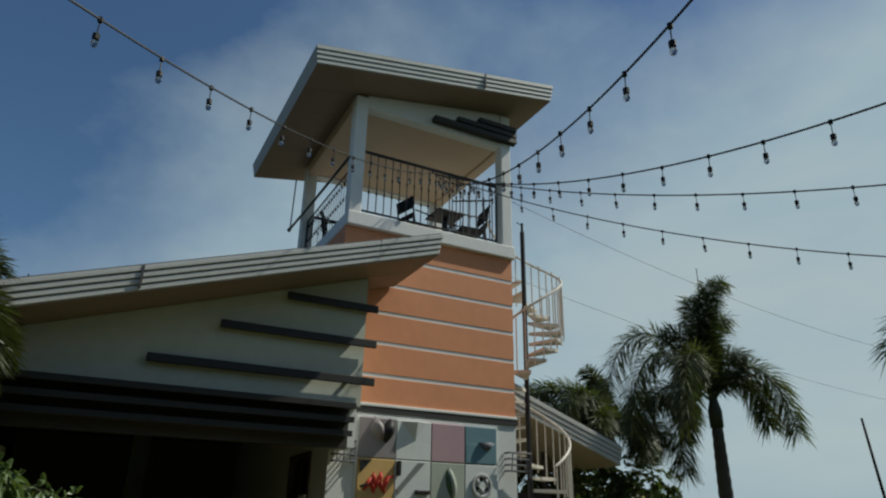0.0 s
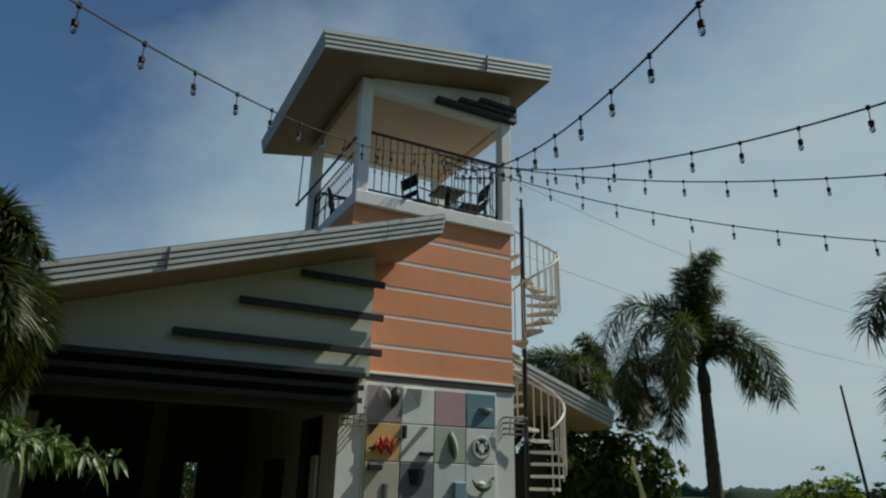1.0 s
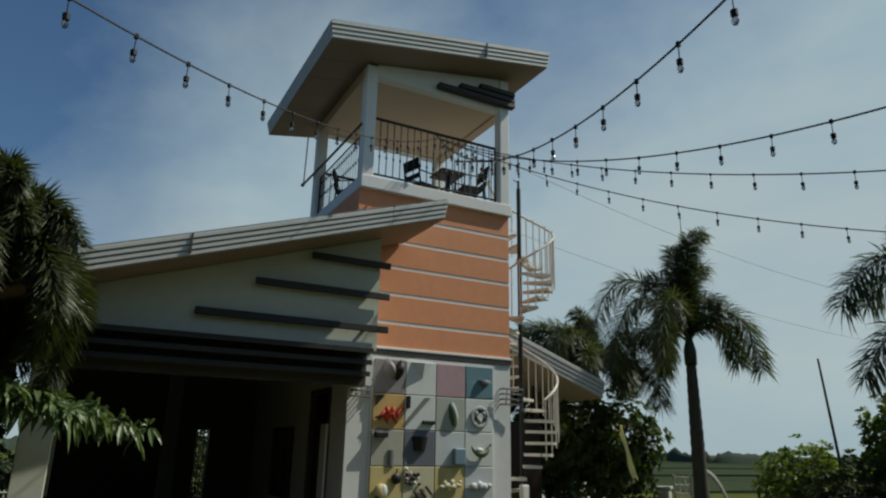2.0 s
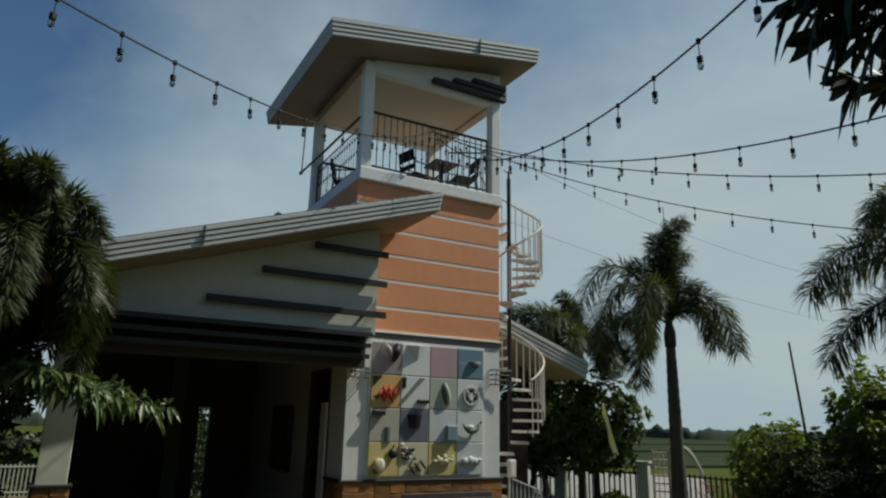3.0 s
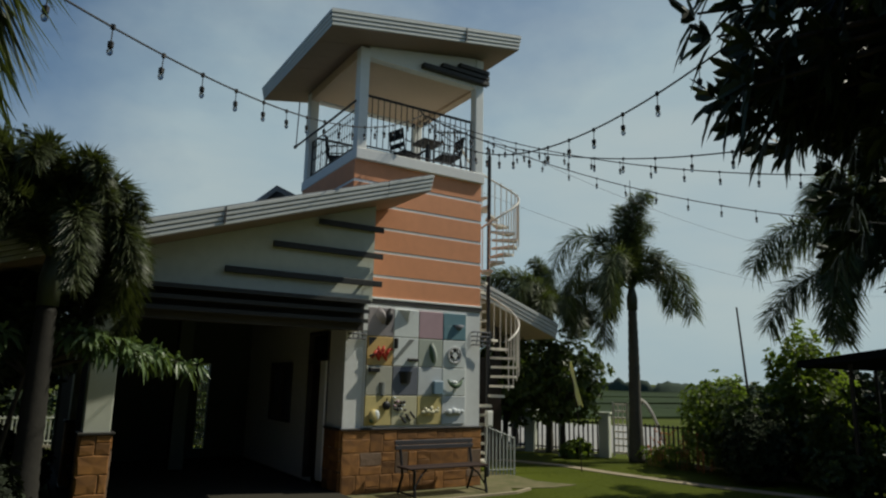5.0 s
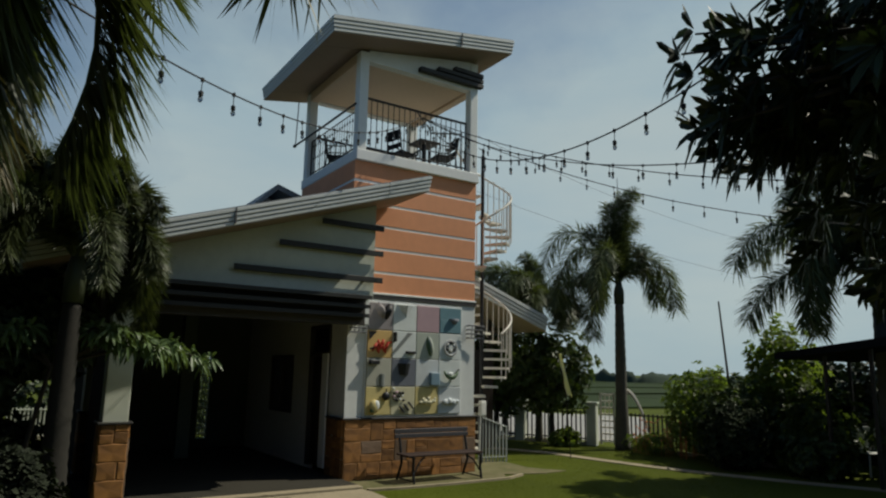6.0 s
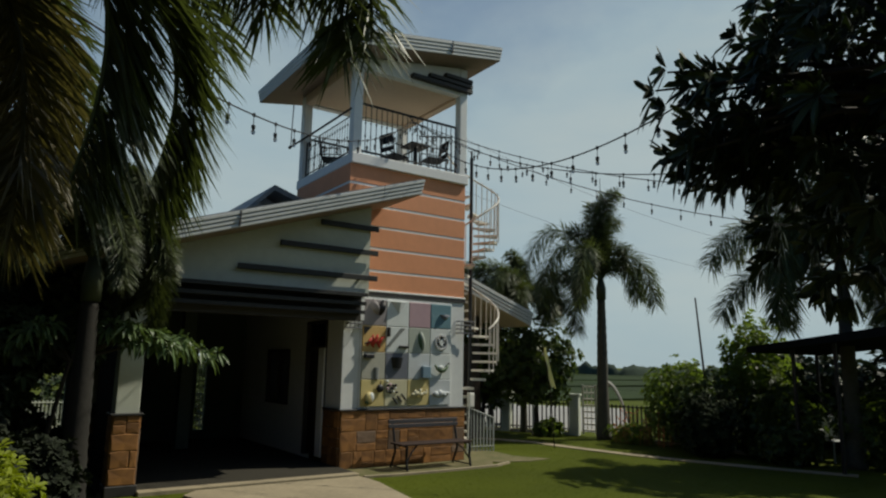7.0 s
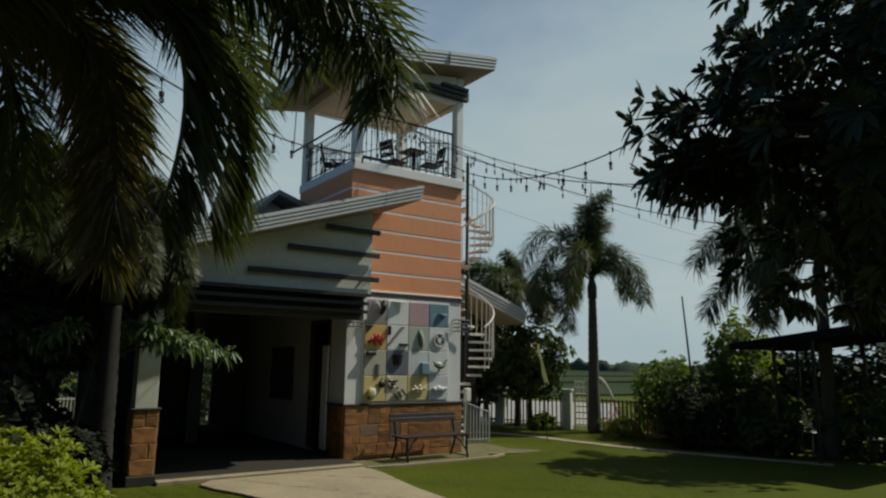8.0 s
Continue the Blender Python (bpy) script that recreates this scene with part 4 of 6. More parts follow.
relief(2, 2, "block", Form().box(0.04, 0.22, 0, 0.13, -0.21, 0.01, chamfer=0.012), "blue", "blue-grey block")
bowl = Form().tube([(0.15 * math.cos(math.pi * (1.08 + 0.84 * k / 10)), 0.06 + 0.03 * math.sin(math.pi * k / 10), 0.08 + 0.15 * math.sin(math.pi * (1.08 + 0.84 * k / 10))) for k in range(11)], [0.012 + 0.032 * math.sin(math.pi * k / 10) for k in range(11)], 8)
relief(2, 3, "pod", bowl, "green", "dark green curved pod", True)
relief(2, 3, "seed", knob(-0.03, 0.10, -0.01, 0.07, 0.035), "white", "white seed form", True)
relief(2, 3, "stem", Form().tube([(0.10, 0.06, 0.0), (0.18, 0.05, 0.07)], 0.016, 6), "black")
relief(3, 0, "fruit", knob(-0.09, 0.07, -0.09, 0.10, 0.115), "yellow", "olive and white round fruit", True)
relief(3, 0, "fruit_side", knob(-0.055, 0.11, -0.07, 0.055, 0.085), "white", "white side of the fruit", True)
relief(3, 0, "fruit_tip", knob(-0.13, 0.10, -0.15, 0.05, 0.045), "green", "dark green fruit tip", True)
relief(3, 0, "ball", knob(0.13, 0.06, 0.08, 0.078, 0.072), "black", "dark brown ball", True)
relief(3, 0, "stalk", Form().tube([(0.13, 0.06, 0.14), (0.14, 0.06, 0.20)], 0.012, 6), "black")
pr = random.Random(12)
for k in range(13):
    relief(3, 1, "petal", knob(-0.18 + 0.058 * (k % 4) + pr.uniform(-.014, .014), 0.03, 0.02 + 0.058 * (k // 4) + pr.uniform(-.014, .014), pr.uniform(0.02, 0.034), pr.uniform(0.02, 0.03), pr.uniform(-.5, .5)), ("black", "black", "white", "black", "pink")[k % 5], "", True)
for k in range(3):
    relief(3, 1, "stick", Form().tube([(-0.07 + 0.085 * k, 0.03, -0.09 + 0.035 * k), (0.02 + 0.085 * k, 0.06, -0.20 + 0.035 * k)], 0.02, 6), "black", "black stick")
for dx, dz, rx, rz in ((-0.13, -0.03, 0.055, 0.04), (-0.05, -0.015, 0.075, 0.05), (0.04, -0.03, 0.07, 0.045), (0.02, 0.03, 0.04, 0.05), (0.12, -0.01, 0.06, 0.042), (-0.09, 0.02, 0.035, 0.04), (0.15, 0.03, 0.03, 0.035)):
    relief(3, 2, "root", knob(dx, 0.055, dz, rx, rz * 0.8, 0.2), "cream", "cream knobbly root form", True)
for dx, dz, rx, rz in ((-0.10, -0.03, 0.075, 0.055), (-0.01, -0.015, 0.07, 0.06), (0.07, -0.03, 0.06, 0.05), (0.15, -0.015, 0.05, 0.03)):
    relief(3, 3, "bulb_form", knob(dx, 0.05, dz, rx, rz), "pale", "pale grey bulb form", True)
relief(3, 3, "stem", Form().tube([(-0.2, 0.03, -0.02), (0.21, 0.03, -0.01)], 0.014, 6), "silver")

RACK_GREY = material("grey_painted_wire", (0.12, 0.12, 0.13), 0.5, vary=0.2, bump=0.0)
# wire racks on the white margins of the wall
for x0, x1, label in ((2.47, 2.74, "pale wire rack on the wall beside the panel"), (4.84, 5.20, "grey wire rack at the wall corner beside the stair")):
    rack = thing("wire_rack", label, "rack", "wire racks", at=(x0, 8.02, 2.3))
    for k in range(4):
        z, o = 2.62 - 0.075 * k, 0.13 - 0.012 * k
        part("wire", Form().tube([(x0 + 0.02, 8.035, z), (x0 + 0.02, 8.04 - o, z), (x1, 8.04 - o, z), (x1, 8.04 - (o if x1 > 5 else 0.005), z - (0.08 if x1 > 5 else 0))], 0.013, 6), RACK_GREY, rack)
    for t in (0.2, 0.5, 0.8):
        x = x0 + (x1 - x0) * t
        part("upright", Form().tube([(x, 7.912, 2.63), (x, 7.948, 2.38)], 0.008, 5), RACK_GREY, rack)

# ---- garden bench ----
bench = thing("garden_bench", "weathered grey slatted bench with black iron frame by the stone wall", "bench", at=(4.0, 7.45, 0))
BX0, BX1, BY = 3.25, 4.73, 7.28
for k in range(4):
    y = BY + 0.02 + 0.10 * k
    part("seat_slat", Form().box(BX0, BX1, y, y + 0.085, 0.425, 0.452, chamfer=0.006), SEAT_WOOD, bench)
for z, y in ((0.675, BY + 0.47), (0.752, BY + 0.485)):
    part("back_slat", Form().box(BX0, BX1, y, y + 0.03, z, z + 0.07, chamfer=0.006), BENCH_WOOD, bench, "weathered grey back slat")
for x in (BX0 + 0.10, BX1 - 0.06):
    way = 0.26 if x < 4 else -0.26
    part("front_leg", Form().tube([(x, BY - 0.01, 0.02), (x, BY + 0.03, 0.2), (x, BY + 0.02, 0.42)], 0.023, 6), IRON, bench)
    part("rear_leg", Form().tube([(x, BY + 0.54, 0.02), (x, BY + 0.40, 0.3), (x, BY + 0.43, 0.45), (x, BY + 0.525, 0.82)], 0.023, 6), IRON, bench)
    part("foot_bar", Form().tube([(x, BY - 0.01, 0.05), (x, BY + 0.54, 0.05)], 0.014, 6), IRON, bench)
    part("brace", Form().tube([(x, BY + 0.03, 0.14), (x + way * 0.5, BY + 0.05, 0.33), (x + way, BY + 0.10, 0.42)], 0.013, 6), IRON, bench)
    part("seat_bearer", Form().tube([(x, BY + 0.01, 0.41), (x, BY + 0.44, 0.41)], 0.015, 6), IRON, bench)
part("stretcher", Form().tube([(BX0 + 0.10, BY + 0.26, 0.40), (BX1 - 0.06, BY + 0.26, 0.40)], 0.012, 6), IRON, bench)

# ---- festoon lights ----
KNOT = Vector((3.64, 7.87, 6.39))
whole("cable_hook", Form().tube([(3.64, 8.11, 6.60), (3.64, 7.98, 6.52), (3.64, 7.87, 6.39)], 0.012, 6), IRON, "iron hook tying the light strings to the deck rail", "hook")
SOCKET = Form().lathe([(0.010, 0.0), (0.017, 0.004), (0.018, 0.034), (0.008, 0.042)], (0, 0, 0), 8)
socket_mesh = SOCKET.mesh("socket", RUBBER)
bulb_mesh = Form().lathe([(0.0, -0.046), (0.010, -0.042), (0.018, -0.028), (0.017, -0.014), (0.010, -0.003), (0.009, 0.0)], (0, 0, 0), 10).mesh("bulb", BULB, True)
drop_mesh = Form().tube([(0, 0, 0.035), (0, 0, 0.13)], 0.0035, 5).mesh("drop_wire", CABLE)
collar_mesh = Form().lathe([(0.006, 0.110), (0.014, 0.114), (0.014, 0.140), (0.006, 0.144)], (0, 0, 0), 6).mesh("collar", RUBBER)


def festoon(end, sag, label, spacing=0.466, first=0.3):
    s = thing("string_lights", label, "string lights", "festoon strings", at=KNOT)
    E = Vector(end)
    pts = []
    for k in range(49):
        u = k / 48
        p = KNOT.lerp(E, u)
        p.z -= 4 * sag * u * (1 - u)
        pts.append(p)
    part("cable", Form().tube(pts, 0.007, 6), CABLE, s)
    length, want = 0.0, first
    for a, b in zip(pts, pts[1:]):
        step = (b - a).length
        while want <= length + step:
            p = a.lerp(b, (want - length) / step)
            swing = (rng.uniform(-0.06, 0.06), rng.uniform(-0.06, 0.06), rng.uniform(0, 6))
            q = p - Vector((0, 0, 0.128))
            sock = piece("socket", socket_mesh, s, q, swing)
            for me in (bulb_mesh, drop_mesh, collar_mesh):
                o = new(me.name, me)
                o.parent = sock
            want += spacing
        length += step
    return s


festoon((1.26, -0.29, 3.85), 0.86, "black festoon cable with clear bulbs rising to the mango tree", spacing=0.462, first=0.22)
festoon((3.58, -0.12, 3.77), 0.60, "black festoon cable with clear bulbs running into the mango crown", spacing=0.472, first=0.40)
festoon((6.36, -0.18, 3.91), 0.54, "black festoon cable with clear bulbs crossing the lawn", spacing=0.458, first=0.35)
festoon((9.15, 0.12, 3.80), 0.75, "black festoon cable with clear bulbs running towards the pergola", first=0.10)
festoon((-4.12, -0.48, 3.54), 0.84, "black festoon cable with clear bulbs tied to the tall palm", spacing=0.478, first=0.22)
for x, y, z in ((6.36, -0.18, 4.0), (9.15, 0.12, 3.9)):
    whole("light_post", Form().tube([(x, y, 0), (x, y, z)], 0.017, 8), IRON, "slim dark post carrying a light string", "post", "light posts")

# ---- plants ----


def blade(form, base, way, length, width, droop, normal):
    """A narrow leaf of two joints from base along way; it sags by droop and lies across normal."""
    w = way.normalized()
    side = w.cross(normal)
    if side.length < 1e-4:
        side = w.orthogonal()
    side = side.normalized() * width
    m = base + w * length * 0.5 - Vector((0, 0, droop * length * 0.22))
    t = base + w * length * 0.96 - Vector((0, 0, droop * length))
    form.add([base - side * 0.35, base + side * 0.35, m + side, m - side, t], [(0, 1, 2, 3), (3, 2, 4)])


def arch(base, az, el, length, bend, curl, late):
    """The course of a midrib that leaves base at azimuth az and elevation el and bends over."""
    n = 18
    p = Vector(base)
    pts = [p.copy()]
    for k in range(n):
        e = radians(el - bend * (k / n) ** late)
        a = radians(az + curl * k / n)
        p = p + Vector((math.cos(e) * math.cos(a), math.cos(e) * math.sin(a), math.sin(e))) * (length / n)
        pts.append(p.copy())
    return pts


def reach(base, rise, over, tip):
    """The course of a midrib from base to tip, drawn up towards rise and over."""
    a, b, c, d = (Vector(q) for q in (base, rise, over, tip))
    fine = [a * (1 - u) ** 3 + b * 3 * u * (1 - u) ** 2 + c * 3 * u * u * (1 - u) + d * u ** 3 for u in (k / 72 for k in range(73))]
    run = [0.0]
    for p, q in zip(fine, fine[1:]):
        run.append(run[-1] + (q - p).length)
    out, i = [], 0
    for k in range(19):
        want = run[-1] * k / 18
        while i < 71 and run[i + 1] < want:
            i += 1
        out.append(fine[i].lerp(fine[i + 1], (want - run[i]) / (run[i + 1] - run[i])))
    return out


def frond(pts, r, leaflets=300, leaf=0.42, width=0.013, plume=1.0, hang=(0.2, 0.6), swing=None):
    """A palm frond: an arching midrib set all round with narrow leaflets; swing: the side to which they all fall."""
    f = Form()
    n = len(pts) - 1
    ways = [(pts[k + 1] - pts[k]).normalized() for k in range(n)]
    f.tube(pts, [0.026 * (1 - 0.85 * k / n) + 0.003 for k in range(n + 1)], 5)
    for k in range(leaflets):
        s = 0.1 + 0.9 * (k + r.random()) / leaflets
        i = min(int(s * n), n - 1)
        q = pts[i].lerp(pts[i + 1], s * n - i)
        w = ways[i]
        side = w.cross(Vector((0, 0, 1)))
        side = side.normalized() if side.length > 1e-3 else Vector((1, 0, 0))
        up = side.cross(w).normalized()
        a = r.uniform(0, 2 * math.pi)
        spread = side * math.cos(a) + up * (math.sin(a) * plume)
        long = 1.0
        if swing and s > 0.3:
            spread = spread * 0.6 + swing
            long = 1.12
        if spread.length < 0.25:
            spread = side * (1 if math.cos(a) > 0 else -1)
        size = leaf * (0.35 + 0.65 * math.sin(math.pi * min(1.0, 0.18 + 0.74 * s)) ** 0.7) * r.uniform(0.8, 1.15)
        d = (w * r.uniform(0.45, 0.8) + spread.normalized() * r.uniform(0.6, 0.92)).normalized()
        blade(f, q, d, size * long, width * r.uniform(0.8, 1.3), r.uniform(*hang), up + Vector((r.uniform(-.5, .5), r.uniform(-.5, .5), 0)))
    return f


def palm(label, at, height, fronds, seed, lean=(0, 0), leaflets=300, leaf=0.42, length=2.2, trunk_r=0.13, width=0.013, reaching=(), green=PALM, hang=(0.2, 0.6), swings=(), bark=BARK, aged=()):
    """A foxtail palm. fronds: rows of azimuth, elevation, bend and relative length."""
    r = random.Random(seed)
    t = thing("palm_tree", label, "palm tree", "foxtail palms", at=(at[0], at[1], 0))
    pts, rad = [], []
    n = 34
    for k in range(n + 1):
        s = k / n
        pts.append((at[0] + lean[0] * s * s, at[1] + lean[1] * s * s, height * s))
        ring = 0.008 * (k % 2)
        rad.append(trunk_r * (1.25 - 0.35 * min(1, s * 3) + 0.12 * math.sin(math.pi * s) - 0.25 * s) + ring)
    part("trunk", Form().tube(pts, rad, 14), bark, t, "ringed palm trunk", True)
    top = Vector(pts[-1])
    part("crownshaft", Form().tube([top, top + Vector((0, 0, 0.3)), top + Vector((0, 0, 0.62))], [trunk_r * 0.82, trunk_r * 0.86, 0.05], 12), SHAFT, t, "smooth green crownshaft", True)
    for i, (az, el, bend, k, *late) in enumerate(fronds):
        b = top + Vector((0, 0, 0.45 + 0.03 * (i % 4)))
        course = arch(b, az, el, length * k, bend, r.uniform(-12, 12), late[0] if late else 1.25)
        part("frond", frond(course, r, leaflets, leaf, width, 1.0, hang), green, t)
    for i, (rise, over, tip) in enumerate(reaching):
        part("frond", frond(reach(top + Vector((0, 0, 0.45)), rise, over, tip), r, int(leaflets * 1.15), leaf, width, 1.0, hang, Vector(swings[i]) if i < len(swings) and swings[i] else None), PALM_OLD if i in aged else green, t)
    return t


def swept(base, rows):
    """Frond courses round a crown: rows of azimuth, then how far out and up the rise, the bend and the tip lie."""
    b = Vector(base)
    out = []
    for az, *q in rows:
        d = Vector((math.cos(radians(az)), math.sin(radians(az)), 0))
        out.append([b + d * q[k] + Vector((0, 0, q[k + 1])) for k in (0, 2, 4)])
    return out


def leaf(form, base, way, length, width, droop, normal):
    """A broad pointed leaf, folded a little along its midrib."""
    w = way.normalized()
    side = w.cross(normal)
    side = side.normalized() if side.length > 1e-4 else w.orthogonal().normalized()
    up = side.cross(w)
    g = Vector((0, 0, droop * length))
    a, b = base + w * length * 0.34 - g * 0.12, base + w * length * 0.76 - g * 0.55
    t = base + w * length - g
    rise = up * width * 0.35
    form.add([base, a - side * width + rise, a, a + side * width + rise, b - side * width * 0.92 + rise, b, b + side * width * 0.92 + rise, t],
             [(0, 2, 1), (0, 3, 2), (1, 2, 5, 4), (2, 3, 6, 5), (4, 5, 7), (5, 6, 7)])


def rosette(form, at, out, count, size, width, r, spread=0.85, droop=0.3):
    """Leaves that fan out round a twig's tip."""
    o = out.normalized()
    s = o.orthogonal().normalized()
    u = o.cross(s)
    for k in range(count):
        a = 2 * math.pi * (k + r.random() * 0.7) / count
        d = o * r.uniform(0.25, 0.9) + (s * math.cos(a) + u * math.sin(a)) * spread
        leaf(form, at + d * 0.02, d, size * r.uniform(0.7, 1.2), width * r.uniform(0.8, 1.2), droop * r.uniform(0.4, 1.6), o + Vector((0, 0, 0.3)))


def shell_point(c, rad, r, seed, inner=0.62):
    """A place in the outer part of a lumpy crown, and the way out of it."""
    while True:
        d = Vector((r.gauss(0, 1), r.gauss(0, 1), r.gauss(0, 1)))
        if d.length > 0.1:
            break
    d.normalize()
    lump = 1 + 0.34 * noise.noise(d * 1.9 + Vector((seed, 0, 0))) + 0.2 * noise.noise(d * 4.5 + Vector((0, seed, 0)))
    k = (inner ** 3 + (1 - inner ** 3) * r.random()) ** (1 / 3) * lump
    return Vector((c[0] + d.x * rad[0] * k, c[1] + d.y * rad[1] * k, c[2] + d.z * rad[2] * k)), Vector((d.x / rad[0], d.y / rad[1], d.z / rad[2])).normalized()


def broad_tree(label, at, trunk_h, centre, rad, tips, seed, mat, size=0.2, width=0.032, per=11, trunk_r=0.13, droop=0.35, limbs=9, name="tree", inner=0.62, bark=BARK_BROWN, group="", floor=False, fringe=(), clear=None):
    r = random.Random(seed)
    t = thing(name, label, "tree", group, at=(at[0], at[1], 0))
    fork = Vector((at[0] + 0.25 * (centre[0] - at[0]), at[1] + 0.25 * (centre[1] - at[1]), trunk_h))
    pts = [Vector((at[0], at[1], 0)).lerp(fork, k / 6) + Vector((r.uniform(-.02, .02), r.uniform(-.02, .02), 0)) for k in range(7)]
    part("trunk", Form().tube(pts, [trunk_r * (1.25 - 0.06 * k) for k in range(7)], 10), bark, t, "", True)
    for k in range(limbs):
        tip, _ = shell_point(centre, [q * 0.8 for q in rad], r, seed)
        mid = fork.lerp(tip, 0.5) + Vector((r.uniform(-.15, .15), r.uniform(-.15, .15), r.uniform(0.0, 0.3)))
        limb = Form().tube([fork, fork.lerp(mid, 0.6), mid, tip], [trunk_r * 0.62, trunk_r * 0.45, trunk_r * 0.3, 0.012], 7)
        for _ in range(3):
            e, _o = shell_point(centre, rad, r, seed)
            limb.tube([mid, mid.lerp(e, 0.5) + Vector((0, 0, 0.08)), e], [trunk_r * 0.22, trunk_r * 0.12, 0.006], 5)
        part("limb", limb, bark, t)
    crown = Form()
    for _ in range(tips):
        p, o = shell_point(centre, rad, r, seed, inner)
        if clear and not clear(p):
            continue
        low = 3.08 - 0.85 * min(1.0, max(0.0, (0.82 * p.x - 0.57 * p.y - 1.4) / 0.4))
        if floor and p.z < low:
            p.z = low + r.uniform(0, 0.35)
        rosette(crown, p, o + Vector((0, 0, 0.15)), per, size, width, r, droop=droop)
    for e in fringe:
        e = Vector(e)
        a = fork.lerp(Vector(centre), 0.75)
        m = a.lerp(e, 0.6) + Vector((0, 0, 0.15))
        part("limb", Form().tube([a, m, e], [0.035, 0.02, 0.007], 6), bark, t)
        for u in (0.0, 0.2, 0.42):
            q = e.lerp(m, u) + Vector((r.uniform(-.05, .05), r.uniform(-.05, .05), r.uniform(-.04, .04)))
            rosette(crown, q, (e - m).normalized() + Vector((0, 0, 0.1)), per - 3, size * 1.2, width * 1.1, r, 0.95, 0.25)
    part("crown", crown, mat, t, "crown of many pointed leaves")
    return t


def shrub(label, at, rad, tips, seed, mat, size=0.09, width=0.022, per=7, droop=0.15, name="shrub", lift=0.0, group=""):
    """A bush: stems from the ground and a lumpy mass of leaves."""
    r = random.Random(seed)
    t = thing(name, label, "shrub", group, at=(at[0], at[1], 0))
    c = (at[0], at[1], rad[2] * 0.92 + lift)
    for _ in range(7):
        p, _o = shell_point(c, [q * 0.75 for q in rad], r, seed)
        b = Vector((at[0] + r.uniform(-.12, .12), at[1] + r.uniform(-.12, .12), 0))
        part("stem", Form().tube([b, b.lerp(p, 0.5) + Vector((0, 0, 0.1)), p], [0.022, 0.014, 0.006], 5), BARK_BROWN, t)
    f = Form()
    for _ in range(tips):
        p, o = shell_point(c, rad, r, seed, 0.45)
        p.z = max(p.z, 0.05)
        rosette(f, p, o + Vector((0, 0, 0.35)), per, size, width, r, droop=droop)
    part("foliage", f, mat, t)
    return t


palm("tall foxtail palm with an upright spear leaf by the garden gate", (10.45, 9.36), 3.5, [], 11, (-0.1, -0.1), 500, 0.54, 2.25, 0.148, 0.0110, reaching=swept((10.31, 9.28, 3.95), (
    (150, 0.5, 1.5, 1.5, 2.0, 1.95, 0.2), (165, 0.5, 1.2, 1.5, 1.4, 1.7, -0.6), (150, 0.4, 0.5, 1.2, 0.6, 1.5, -0.9), (152, 0.3, 0.4, 0.75, 0.3, 0.65, -1.25), (205, 0.5, 1.1, 1.3, 1.2, 1.5, -0.5), (-30, 0.5, 0.9, 1.25, 1.1, 1.5, -0.5),
    (-5, 0.4, 0.8, 1.1, 1.0, 1.4, -0.3), (60, 0.5, 1.4, 1.5, 1.6, 1.7, -0.4), (150, 0.1, 0.9, 0.3, 1.5, 0.75, 1.35), (-30, 0.1, 0.7, 0.35, 1.1, 0.75, 0.9),
    (-30, 0.02, 0.9, 0.0, 2.2, 0.55, 2.45), (-50, 0.02, 0.9, 0.0, 1.9, 0.4, 2.4), (-60, 0.02, 0.8, 0.05, 1.7, 0.2, 2.35), (-10, 0.05, 0.7, 0.15, 1.4, 0.6, 1.75), (150, 0.03, 0.7, 0.1, 1.4, 0.2, 2.05), (95, 0.0, 0.8, 0.05, 1.5, 0.12, 2.1))))
palm("foxtail palm half hidden behind the lean-to", (9.85, 11.7), 3.1, [
    (150, 66, 125, 1.25), (130, 74, 120, 1.2), (-20, 66, 130, 1.1), (200, 60, 140, 1.1), (150, 62, 125, 0.95), (120, 88, 20, 0.6), (160, 86, 30, 0.7), (180, 45, 130, 0.9), (220, 45, 140, 0.85), (-30, 45, 135, 0.75), (60, 45, 110, 0.9), (260, 30, 140, 0.8), (100, 50, 110, 0.9)], 12, (0.05, 0), 560, 0.52, 2.1, 0.085, 0.0135)
palm("foxtail palm standing over the pergola", (10.95, 3.64), 3.45, [
    (165, 66, 115, 0.8), (140, 20, 80, 0.6), (120, 76, 100, 0.85), (90, 55, 120, 1.1), (230, 40, 130, 0.9), (20, 60, 110, 1.1), (270, 45, 120, 1.0), (-30, 60, 110, 1.1)], 13, (0, 0), 520, 0.52, 2.4, 0.145, 0.0125, reaching=swept((10.80, 3.76, 3.9), (
    (150, 0.8, 0.75, 1.9, 1.1, 2.45, -0.1), (168, 0.5, 0.8, 1.4, 0.9, 1.5, -1.2), (146, 0.6, -0.05, 1.6, 0.15, 2.2, -1.1), (152, 0.3, 0.5, 1.0, 0.5, 1.0, -1.3), (-30, 0.5, 0.9, 1.5, 1.0, 1.6, -1.1), (-55, 0.5, 0.6, 1.2, 0.6, 1.4, -1.2), (-20, 0.4, 0.4, 1.0, 0.4, 1.2, -1.3), (160, 0.3, 1.5, 1.0, 2.0, 1.6, 1.0), (115, 0.2, 1.6, 0.7, 2.2, 1.2, 1.3), (-40, 0.1, 1.5, 0.3, 2.3, 0.9, 1.6))))
